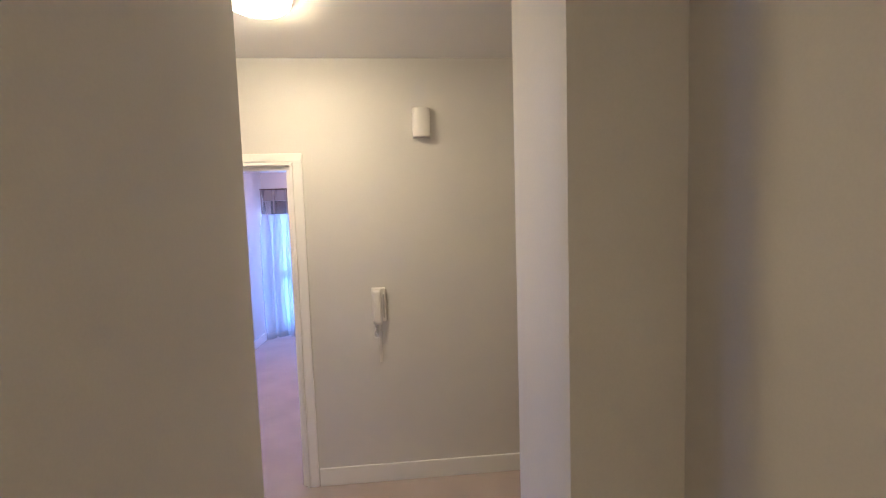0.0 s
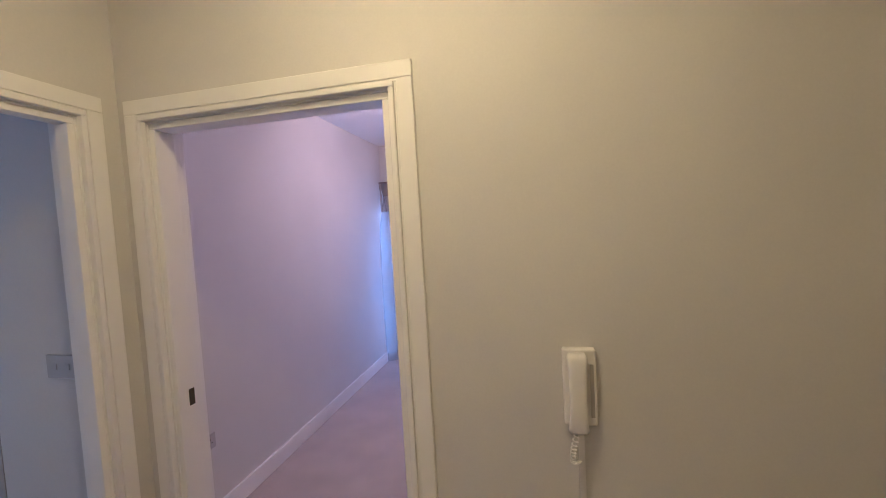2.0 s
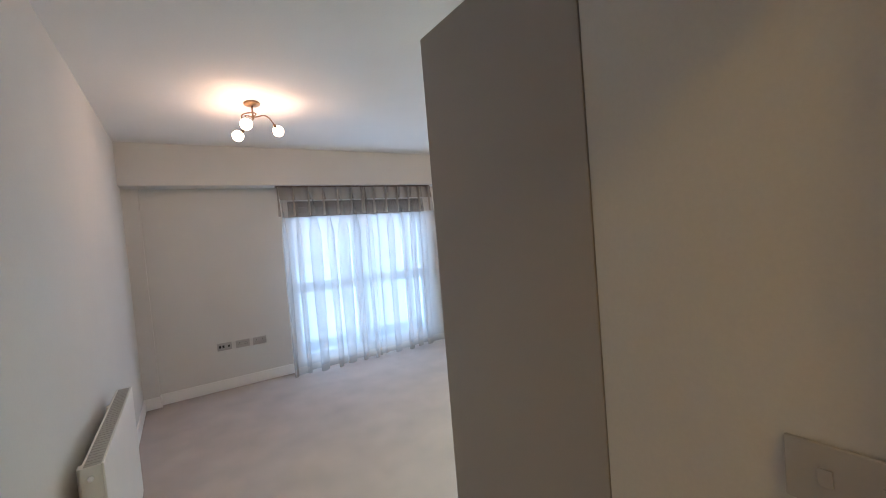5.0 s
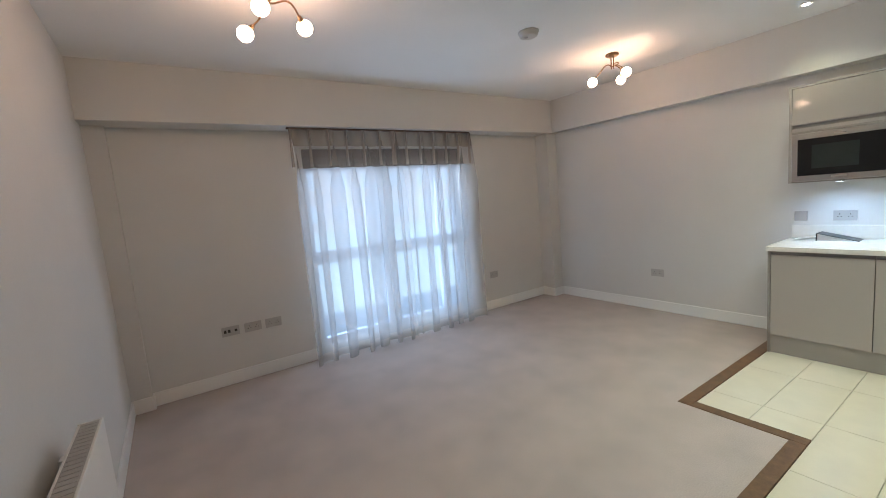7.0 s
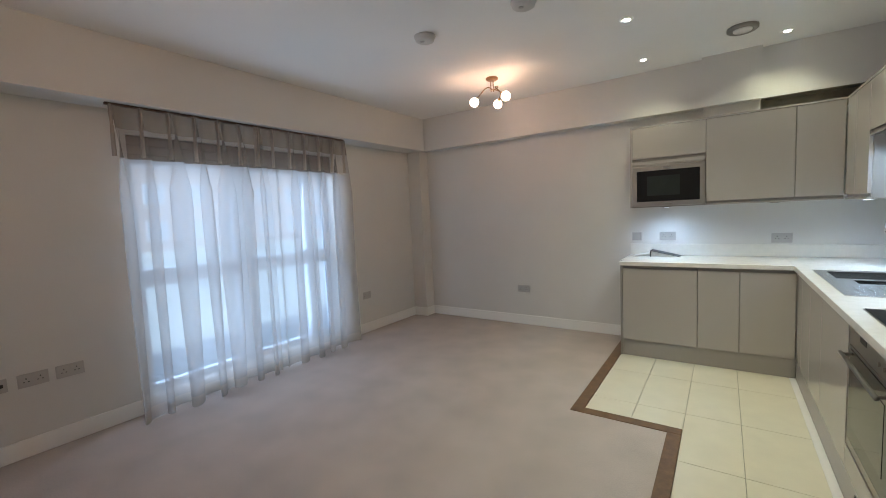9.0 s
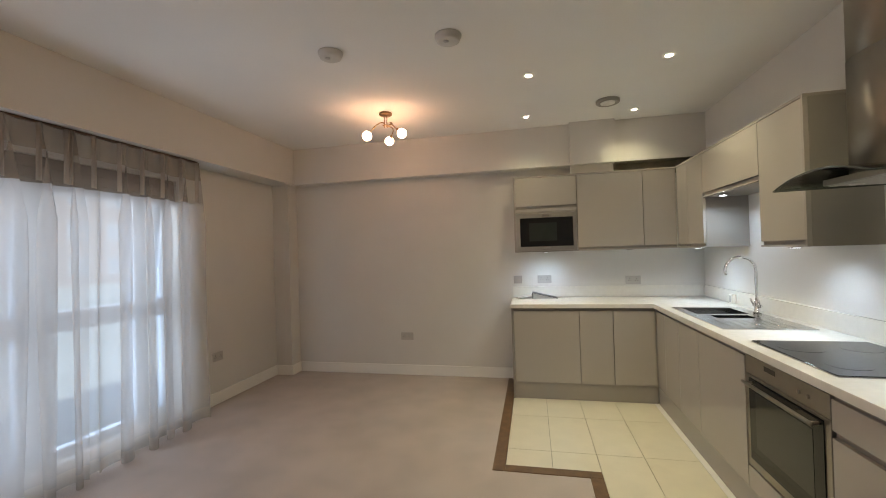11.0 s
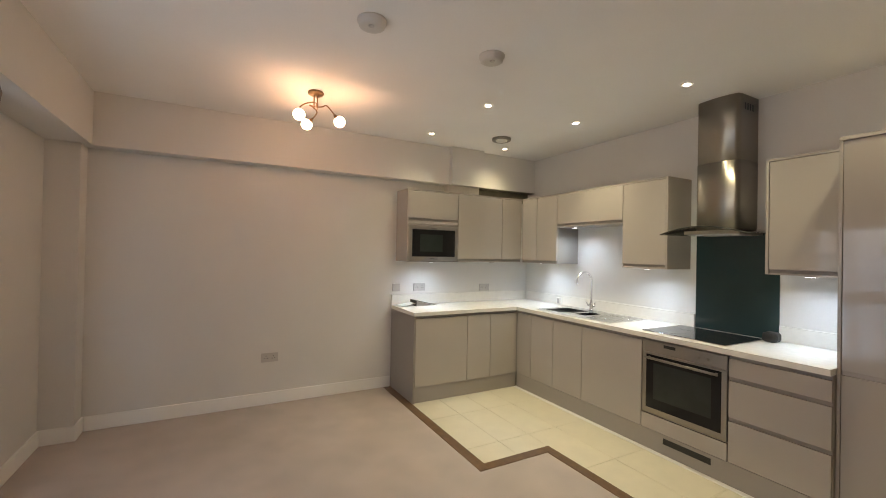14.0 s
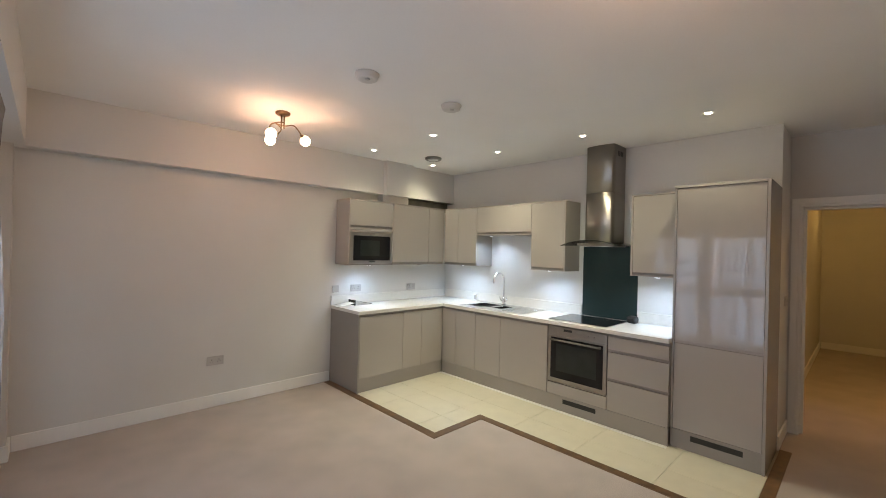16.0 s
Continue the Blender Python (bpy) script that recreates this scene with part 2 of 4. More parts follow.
def part(name, bm, mat, parent, label="", smooth=False):
    ob = mesh_ob(name, bm, mat, smooth)
    up = parent
    m = Matrix.Identity(4)
    while up is not None:
        m = up.matrix_basis @ m if up.parent is None else up.matrix_parent_inverse @ up.matrix_basis @ m
        up = up.parent
    ob.parent = parent
    ob.matrix_parent_inverse = m.inverted()
    if label:
        tagged(ob, label)
    return ob


def boxed(name, b, mat, parent, label="", bevel=0.0):
    bm = bmesh.new()
    box(bm, *b, bevel)
    return part(name, bm, mat, parent, label)


def wall(name, boxes, label):
    bm = bmesh.new()
    for b in boxes:
        box(bm, *b)
    return structure(name, bm, WALL, label, "wall")


# ---- shell ----
H = 2.71
WX, EX, NY, SY = -6.10, -1.345, 5.27, 0.19
DOORTOP = 2.058
TOPW = 2.12


def shell():
    bm = bmesh.new()
    box(bm, -6.4, 5.1, -3.2, 5.6, -0.25, -0.012)
    structure("floor", bm, SCREED, "grey screed floor slab under carpet and tiles", "floor")
    bm = bmesh.new()
    box(bm, WX, -3.333, SY, NY, -0.0115, 0)
    box(bm, -3.333, -2.729, SY, 3.335, -0.0115, 0)
    box(bm, -2.729, -0.72, SY, 1.222, -0.0115, 0)
    box(bm, -1.30, -0.72, 1.222, 1.33, -0.0115, 0)
    structure("carpet_living", bm, CARPET, "taupe cut-pile carpet of the living room", "carpet")
    bm = bmesh.new()
    box(bm, -0.72, 4.85, 0.225, 1.44, -0.0115, 0)
    box(bm, 0.47, 1.83, -3.0, 0.225, -0.0115, 0)
    structure("carpet_hall", bm, CARPET, "taupe cut-pile carpet of the hall", "carpet")
    bm = bmesh.new()
    box(bm, -1.15, 3.3, 1.50, NY, -0.0115, 0)
    box(bm, -0.57, 0.31, 1.44, 1.50, -0.0115, 0)
    structure("carpet_bedroom", bm, CARPET, "taupe cut-pile carpet of the bedroom", "carpet")
    bm = bmesh.new()
    box(bm, -6.4, 5.1, -3.2, 5.6, H, H + 0.2)
    structure("ceiling", bm, CEIL, "flat matt white painted ceiling", "ceiling")
    wall("wall_west", [(-6.35, WX, -0.05, 1.80, 0, H), (-6.35, WX, 3.72, 5.5, 0, H), (-6.35, WX, 1.80, 3.72, 0, 0.10), (-6.35, WX, 1.80, 3.72, TOPW, H)], "white painted window wall of the living room")
    wall("wall_north", [(WX, -1.08, NY, 5.5, 0, H), (-0.33, 5.1, NY, 5.5, 0, H), (-1.08, -0.33, NY, 5.5, 0, 0.08), (-1.08, -0.33, NY, 5.5, 2.08, H)], "white painted outer wall behind kitchen and bedroom")
    wall("wall_kitchen", [(EX, -1.15, 1.50, NY, 0, H), (EX, -0.79, 1.319, 1.50, 0, H)], "white painted wall between kitchen and bedroom")
    wall("wall_living_door", [(-0.79, -0.69, -0.05, 0.41, 0, H), (-0.79, -0.69, 1.242, 1.50, 0, H), (-0.79, -0.69, 0.41, 1.242, DOORTOP + 0.018, H)], "white painted wall with the living room doorway")
    wall("wall_hall_north", [(-0.69, -0.588, 1.37, 1.50, 0, H), (0.328, 5.1, 1.37, 1.50, 0, H), (-0.588, 0.328, 1.37, 1.50, DOORTOP + 0.018, H)], "white painted hall wall with the bedroom doorway")
    wall("wall_south", [(-6.35, -0.79, -0.05, SY, 0, H)], "white painted wall behind the radiator")
    wall("wall_hall_south", [(-0.69, 0.47, -3.2, 0.225, 0, H)], "cream lit painted hall wall with a sharp corner")
    wall("wall_hall_pier", [(1.475, 5.1, -0.125, 0.44, 0, H), (1.83, 5.1, -3.2, -0.125, 0, H)], "painted wall pier between entrance and hall")
    wall("wall_entrance", [(0.47, 1.83, -3.2, -3.0, 0, H)], "plain painted wall behind the entrance")
    wall("wall_hall_end", [(4.25, 5.1, 0.44, 1.37, 0, H)], "plain painted end wall of the hall")
    wall("wall_bedroom_east", [(3.3, 3.5, 1.5, NY, 0, H)], "plain painted side wall of the bedroom")
    wall("soffit_west", [(WX, -5.83, SY, 5.13, 2.285, H)], "white boxed bulkhead over the living room window")
    wall("soffit_north", [(WX, EX, 5.13, NY, 2.285, H)], "white boxed bulkhead over the kitchen wall")
    wall("soffit_box", [(-2.625, -2.19, 5.06, 5.13, 2.275, H), (-2.615, -2.195, 5.155, 5.262, 2.181, 2.285)], "white boxed duct casing above the wall units")
    wall("soffit_bedroom", [(-1.15, 3.3, 5.13, NY, 2.25, H)], "white boxed bulkhead over the bedroom window")
    wall("pier_north_west", [(WX, -5.89, 5.09, NY, 0, 2.285)], "white boxed pipe casing in the corner")
    wall("pier_south_west", [(WX, -6.03, SY, 0.33, 0, 2.285)], "white boxed pipe casing beside the radiator")

    # thin dark sheets on back and top of the recess, added as its shade
    bm = bmesh.new()
    box(bm, -2.19, EX, NY - 0.006, NY - 0.0005, 2.152, 2.281)
    box(bm, -2.19, EX, 5.134, NY - 0.0065, 2.279, 2.2846)
    structure("recess_shade_trim", bm, RECESS_SHADE, "dark sheets standing in for shade in the recess over the wall cabinets", "board")


shell()


def skirting(name, pieces):
    """Pieces: (x0, y0, x1, y1, nx, ny), the wall line and the way into the room."""
    bm = bmesh.new()
    for x0, y0, x1, y1, nx, ny in pieces:
        t = 0.016
        box(bm, min(x0, x1, x0 + nx * t, x1 + nx * t), max(x0, x1, x0 + nx * t, x1 + nx * t), min(y0, y1, y0 + ny * t, y1 + ny * t), max(y0, y1, y0 + ny * t, y1 + ny * t), 0.001, 0.118, 0.004)
    return structure(name, bm, GLOSS, "white gloss painted square-edged skirting board", "skirting")


skirting("baseboard_living", [(WX, 0.33, WX, 5.09, 1, 0), (-5.872, NY, -3.26, NY, 0, -1), (-5.89, 5.09, -5.89, 5.268, 1, 0), (WX + 0.017, 5.09, -5.874, 5.09, 0, -1),
                              (-6.03, SY, -6.03, 0.33, 1, 0), (-6.083, 0.33, -6.014, 0.33, 0, 1), (-6.013, SY, -0.81, SY, 0, 1), (-1.34, 1.319, -0.81, 1.319, 0, -1)])
skirting("baseboard_hall", [(0.40, 1.37, 4.23, 1.37, 0, -1), (1.475, 0.44, 4.23, 0.44, 0, 1), (4.25, 0.46, 4.25, 1.35, -1, 0), (-0.62, 0.225, 0.47, 0.225, 0, 1), (0.47, -2.9, 0.47, 0.24, 1, 0), (1.83, -2.9, 1.83, -0.145, -1, 0), (1.475, -0.125, 1.83, -0.125, 0, -1), (1.475, -0.125, 1.475, 0.44, -1, 0)])
skirting("baseboard_bedroom", [(-1.15, 1.52, -1.15, NY, 1, 0), (-1.13, NY, 3.28, NY, 0, -1), (3.3, 1.52, 3.3, 5.25, -1, 0)])


def doorway(name, axis, face_a, face_b, lo, hi, label, stop_side, wide=0.080):
    """Lining, stops and architraves. axis: the way along the wall; faces: the two wall planes."""
    ob = thing(name, ((face_a + face_b) / 2, (lo + hi) / 2, 0) if axis == "y" else ((lo + hi) / 2, (face_a + face_b) / 2, 0), label, "door frame", kind="structure")

    def put(nm, u0, u1, d0, d1, z0, z1, mat=GLOSS, bev=0.003):
        b = (d0, d1, u0, u1, z0, z1) if axis == "y" else (u0, u1, d0, d1, z0, z1)
        boxed(nm, b, mat, ob, "", bev)

    top = DOORTOP
    a, b = min(face_a, face_b), max(face_a, face_b)
    put("lining", lo - 0.017, lo, a + 0.001, b - 0.001, 0.0, top)
    put("lining", hi, hi + 0.017, a + 0.001, b - 0.001, 0.0, top)
    put("lining", lo - 0.017, hi + 0.017, a + 0.001, b - 0.001, top, top + 0.017)
    m0, m1 = (a + 0.002, b - 0.045) if stop_side < 0 else (a + 0.045, b - 0.002)
    put("door_stop", lo, lo + 0.022, m0, m1, 0.0, top - 0.022)
    put("door_stop", hi - 0.022, hi, m0, m1, 0.0, top - 0.022)
    put("door_stop", lo, hi, m0, m1, top - 0.022, top)
    for face, way in ((a, -1), (b, 1)):
        for nm, inner, outer, thick in (("architrave", 0.030, wide, 0.016), ("architrave_groove", 0.022, 0.031, 0.011), ("architrave_bead", 0.006, 0.0225, 0.022)):
            d0, d1 = sorted((face, face + way * thick))
            put(nm, lo - outer, lo - inner, d0, d1, 0.0, top + inner)
            put(nm, hi + inner, hi + outer, d0, d1, 0.0, top + inner)
            put(nm, lo - outer, hi + outer, d0, d1, top + inner, top + outer)
    return ob


doorway("door_1", "y", -0.79, -0.69, 0.428, 1.224, "white painted doorway of the living room, door swung away", 1)
DB = doorway("door_2", "x", 1.37, 1.50, -0.57, 0.31, "white painted doorway of the bedroom, door swung away", -1)
boxed("strike_plate", (-0.5479, -0.5457, 1.416, 1.439, 1.04, 1.10), DARK, DB, "dark metal strike plate")
LEAF = boxed("leaf", (0.2835, 1.02, 1.520, 1.564, 0.006, 2.03), GLOSS, DB, "white door leaf folded back into the bedroom", 0.002)
boxed("leaf_edge", (0.2775, 0.2830, 1.518, 1.566, 0.006, 2.03), BROWN, LEAF, "brown sealed edge of the leaf")


def window(name, axis, plane, lo, hi, z0, z1, rail, mullions, label):
    mid = (plane, (lo + hi) / 2, z0) if axis == "y" else ((lo + hi) / 2, plane, z0)
    ob = thing(name, mid, label, "window", kind="structure")

    def put(nm, u0, u1, e0, e1, w0, w1, mat, bev=0.004):
        b = (plane + e0, plane + e1, u0, u1, w0, w1) if axis == "y" else (u0, u1, plane + e0, plane + e1, w0, w1)
        return boxed(nm, b, mat, ob, "", bev)

    e0, e1 = -0.035, 0.035
    put("window_frame", lo, hi, e0, e1, z0, z0 + 0.06, FRAME)
    put("window_frame", lo, hi, e0, e1, z1 - 0.06, z1, FRAME)
    put("window_frame", lo, lo + 0.06, e0, e1, z0 + 0.06, z1 - 0.06, FRAME)
    put("window_frame", hi - 0.06, hi, e0, e1, z0 + 0.06, z1 - 0.06, FRAME)
    cuts = [(lo + 0.06, 0)] + list(mullions) + [(hi - 0.06, 0)]
    for m, wide in mullions:
        put("mullion", m - wide, m + wide, e0, e1, z0 + 0.06, z1 - 0.06, FRAME)
    for i in range(len(cuts) - 1):
        u0, u1 = cuts[i][0] + cuts[i][1], cuts[i + 1][0] - cuts[i + 1][1]
        put("transom", u0, u1, e0, e1, rail - 0.07, rail + 0.07, FRAME)
        for w0, w1 in ((z0 + 0.06, rail - 0.07), (rail + 0.07, z1 - 0.06)):
            pane = put("pane", u0 - 0.005, u1 + 0.005, -0.006, 0.006, w0 - 0.005, w1 + 0.005, PANE, 0)
            pane.visible_shadow = False
    return ob


window("window_1", "y", -6.24, 1.80, 3.72, 0.10, 1.96, 1.02, [(2.70, 0.085), (3.45, 0.05)], "full-height grey framed window with mid rail")
window("window_2", "x", 5.40, -1.08, -0.33, 0.08, 1.93, 0.93, [], "tall narrow grey framed bedroom window")


def blind(name, b, label):
    """A folded fabric blind at the head of a window."""
    ob = thing(name, ((b[0] + b[1]) / 2, (b[2] + b[3]) / 2, b[4]), label, "blind", "window blinds")
    deep = b[5] - b[4]
    for k in range(3):
        boxed("fold", (b[0] + 0.004 * k, b[1] - 0.004 * k, b[2] + (0.004 * k if b[1] - b[0] > 0.5 else 0), b[3], b[4] + deep * k / 3, b[4] + deep * (k + 1) / 3 - 0.003), BLIND, ob, "", 0.004)
    boxed("fascia", (b[0] + 0.012, b[1] - 0.012, b[2] + 0.012, b[3] - 0.012, b[4] + 0.01, b[5]), BLIND, ob)


blind("roman_blind", (-6.20, -6.112, 1.805, 3.715, 1.905, 2.118), "folded taupe fabric blind at the window head")
blind("roman_blind", (-1.075, -0.335, 5.282, 5.36, 1.87, 2.078), "folded taupe fabric blind at the bedroom window head")

# ---- kitchen ----
KIT = {"east": lambda u0, u1, d0, d1, z0, z1: (EX - d1, EX - d0, u0, u1, z0, z1), "north": lambda u0, u1, d0, d1, z0, z1: (u0, u1, NY - d1, NY - d0, z0, z1)}
GAP = 0.0025


def at_wall(side, u, d, z):
    return (EX - d, u, z) if side == "east" else (u, NY - d, z)


def base_unit(side, u0, u1, front, doors, label):
    """A base unit: body, plinth-free, with flat doors below a handle rail."""
    B = KIT[side]
    ob = thing("base_cabinet", at_wall(side, (u0 + u1) / 2, front / 2, 0), label, "cabinet", "base cabinets of the kitchen")
    boxed("body", B(u0 + 0.001, u1 - 0.001, 0.03, front - 0.021, 0.155, 0.858), UNITM, ob)
    boxed("handle_rail", B(u0 + 0.001, u1 - 0.001, front - 0.0205, front - 0.012, 0.836, 0.858), GROOVE_SHADE, ob, "recessed handle rail, coloured darker for its shade")
    cuts = [u0] + doors + [u1]
    for a, b in zip(cuts, cuts[1:]):
        boxed("door", B(a + GAP, b - GAP, front - 0.020, front, 0.157, 0.834), UNIT, ob, "", 0.002)
    return ob


def wall_unit(side, u0, u1, z0, front, doors, label, name="wall_cabinet", top=2.15, ends=(0, 0)):
    B = KIT[side]
    ob = thing(name, at_wall(side, (u0 + u1) / 2, front / 2, z0), label, "cabinet", "wall cabinets of the kitchen")
    boxed("body", B(u0 + 0.0005, u1 - 0.0005, 0.002, front - 0.021, z0, top), UNITM, ob, "", 0.001)
    lo, hi = u0 + 0.018 * ends[0], u1 - 0.018 * ends[1]
    if ends[0]:
        boxed("side_panel", B(u0 + 0.0005, lo, front - 0.0208, front + 0.002, z0, top), PLINTH, ob, "", 0.001)
    if ends[1]:
        boxed("side_panel", B(hi, u1 - 0.0005, front - 0.0208, front + 0.002, z0, top), PLINTH, ob, "", 0.001)
    boxed("top_panel", B(u0 + 0.0005, u1 - 0.0005, 0.002, front + 0.002, top + 0.0005, top + 0.016), PLINTH, ob, "", 0.001)
    cuts = [lo] + doors + [hi]
    for a, b in zip(cuts, cuts[1:]):
        d = boxed("door", B(a + GAP, b - GAP, front - 0.020, front, z0 + 0.034, top - 0.002), UNIT, ob, "", 0.002)
        boxed("handle_groove", B(a + GAP, b - GAP, front - 0.020, front - 0.014, z0 + 0.012, z0 + 0.033), GROOVE_SHADE, d, "handle groove, coloured darker for its shade")
        boxed("lip", B(a + GAP, b - GAP, front - 0.020, front, z0, z0 + 0.011), UNIT, d, "", 0.001)
    return ob


FE, FN = 0.630, 0.610
base_unit("north", -3.232, -2.63, FN, [], "gloss stone-grey base cabinet with one wide door")
base_unit("north", -2.63, -1.977, FN, [-2.335], "gloss stone-grey corner base cabinet with two narrow doors")
base_unit("east", 4.09, 4.655, FE, [4.42], "gloss stone-grey corner base cabinet under the sink")
base_unit("east", 3.715, 4.09, FE, [], "gloss stone-grey base cabinet with one narrow door")
base_unit("east", 3.10, 3.715, FE, [], "gloss stone-grey integrated appliance door beside the oven")


def end_panel(name, b, label):
    ob = thing(name, ((b[0] + b[1]) / 2, (b[2] + b[3]) / 2, b[4]), label, "panel")
    boxed("panel", b, UNITM, ob, "", 0.0015)


base_corner = thing("corner_post", (-1.97, 4.66, 0.155), "narrow stone-grey corner post between base cabinets", "panel")
boxed("post", (-1.9765, -1.90, 4.6555, 4.73, 0.155, 0.858), UNITM, base_corner)
end_panel("end_panel", (-3.251, -3.233, NY - FN, NY - 0.002, 0.0, 0.861), "stone-grey end panel closing the base cabinets")


def drawers():
    B = KIT["east"]
    ob = thing("drawer_cabinet", at_wall("east", 2.21, 0.3, 0), "gloss stone-grey cabinet with three drawers", "cabinet")
    boxed("body", B(1.952, 2.470, 0.03, FE - 0.021, 0.155, 0.858), UNITM, ob)
    for z0, z1 in ((0.157, 0.425), (0.452, 0.690), (0.717, 0.834)):
        d = boxed("drawer_front", B(1.953, 2.469, FE - 0.020, FE, z0, z1), UNIT, ob, "", 0.002)
        boxed("handle_groove", B(1.953, 2.469, FE - 0.020, FE - 0.014, z1 + 0.001, z1 + 0.024), GROOVE_SHADE, d, "handle groove, coloured darker for its shade")


drawers()


def oven():
    B = KIT["east"]
    ob = thing("built_in_oven", at_wall("east", 2.785, 0.3, 0.28), "stainless steel built-in oven with dark glass door", "oven")
    boxed("body", B(2.476, 3.096, 0.03, FE - 0.03, 0.275, 0.856), STEEL, ob)
    f = boxed("fascia", B(2.478, 3.094, FE - 0.03, FE - 0.002, 0.752, 0.845), TRIM, ob, "brushed steel control fascia", 0.002)
    boxed("display", B(2.83, 2.92, FE - 0.002, FE - 0.0005, 0.805, 0.828), BLACK, f, "small dark clock display")
    for u in (2.66, 2.60):
        bm = bmesh.new()
        tube(bm, at_wall("east", u, FE - 0.003, 0.795), at_wall("east", u, FE + 0.004, 0.795), 0.009, n=14)
        part("button", bm, STEEL, f, "", True)
    d = boxed("oven_door", B(2.478, 3.094, FE - 0.03, FE - 0.002, 0.280, 0.748), TRIM, ob, "steel framed oven door", 0.003)
    boxed("door_glass", B(2.513, 3.059, FE - 0.002, FE + 0.002, 0.325, 0.735), BLACKG, d, "black glass door panel")
    boxed("inner_window", B(2.575, 2.998, FE + 0.002, FE + 0.0032, 0.40, 0.675), MESH, d, "dark grey-green inner window")
    bm = bmesh.new()
    sweep(bm, [at_wall("east", u, FE + 0.035, 0.715) for u in (2.52, 2.65, 2.8, 2.95, 3.05)], 0.009, 12)
    part("handle", bm, HANDLE, d, "round steel bar handle", True)
    for u in (2.54, 3.03):
        bm = bmesh.new()
        tube(bm, at_wall("east", u, FE, 0.715), at_wall("east", u, FE + 0.035, 0.715), 0.007, n=10)
        part("bracket", bm, STEEL, d)
    lo = thing("oven_filler_panel", at_wall("east", 2.785, 0.3, 0.155), "gloss stone-grey filler panel under the oven", "panel")
    boxed("panel", B(2.475, 3.097, FE - 0.020, FE, 0.157, 0.272), UNIT, lo, "", 0.002)


oven()


def plinths():
    for nm, side, u0, u1, front, vents in (("plinth", "north", -3.232, -1.972, FN - 0.012, []), ("plinth", "east", 1.951, 4.655, FE - 0.004, [(2.575, 2.915)]), ("plinth", "east", 1.337, 1.950, 0.572, [(1.45, 1.80)])):
        B = KIT[side]
        ob = thing(nm, at_wall(side, (u0 + u1) / 2, front, 0), "matt stone-grey plinth board under the base cabinets" + (" with dark vent slots" if vents else ""), "plinth")
        boxed("board", B(u0, u1, front - 0.018, front, 0.0, 0.153), KICK_SHADED, ob)
        for a, b in vents:
            g = boxed("vent_grille", B(a, b, front, front + 0.003, 0.085, 0.128), BLACK, ob, "dark ventilation grille")
            for k in range(4):
                boxed("slat", B(a, b, front + 0.003, front + 0.0045, 0.088 + k * 0.010, 0.092 + k * 0.010), DARK, g)


plinths()


def tall_unit():
    B = KIT["east"]
    F = 0.577
    ob = thing("tall_fridge_cabinet", at_wall("east", 1.63, 0.3, 0), "tall gloss stone-grey cabinet around an integrated fridge", "cabinet")
    boxed("body", B(1.336, 1.950, 0.002, F - 0.021, 0.155, 2.155), UNITM, ob)
    boxed("side_panel", B(1.316, 1.3355, 0.002, F + 0.004, 0.0, 2.176), PLINTH, ob, "", 0.0015)
    boxed("side_panel", B(1.934, 1.950, F - 0.0208, F + 0.004, 0.155, 2.155), PLINTH, ob, "", 0.0015)
    boxed("top_panel", B(1.3365, 1.950, 0.002, F + 0.004, 2.1555, 2.176), PLINTH, ob, "", 0.0015)
    lo = boxed("door", B(1.338, 1.932, F - 0.020, F, 0.157, 0.866), UNIT, ob, "gloss lower door", 0.002)
    boxed("handle_groove", B(1.338, 1.932, F - 0.020, F - 0.010, 0.867, 0.890), PLINTH, lo, "pale handle groove")
    boxed("door", B(1.338, 1.932, F - 0.020, F, 0.891, 2.152), UNIT, ob, "gloss upper door", 0.002)


tall_unit()

wall_unit("north", -2.585, -1.678, 1.39, 0.30, [-1.972], "gloss stone-grey wall cabinet with two doors in the corner")
wall_unit("east", 4.37, 4.966, 1.39, 0.33, [4.70], "gloss stone-grey corner wall cabinet with two narrow doors")
wall_unit("east", 3.53, 4.37, 1.795, 0.33, [], "low gloss stone-grey bridge cabinet above the sink")
wall_unit("east", 3.095, 3.53, 1.39, 0.33, [], "gloss stone-grey single wall cabinet beside the hood", ends=(1, 0))
wall_unit("east", 1.952, 2.402, 1.39, 0.33, [], "gloss stone-grey single wall cabinet between hood and fridge", ends=(0, 1))


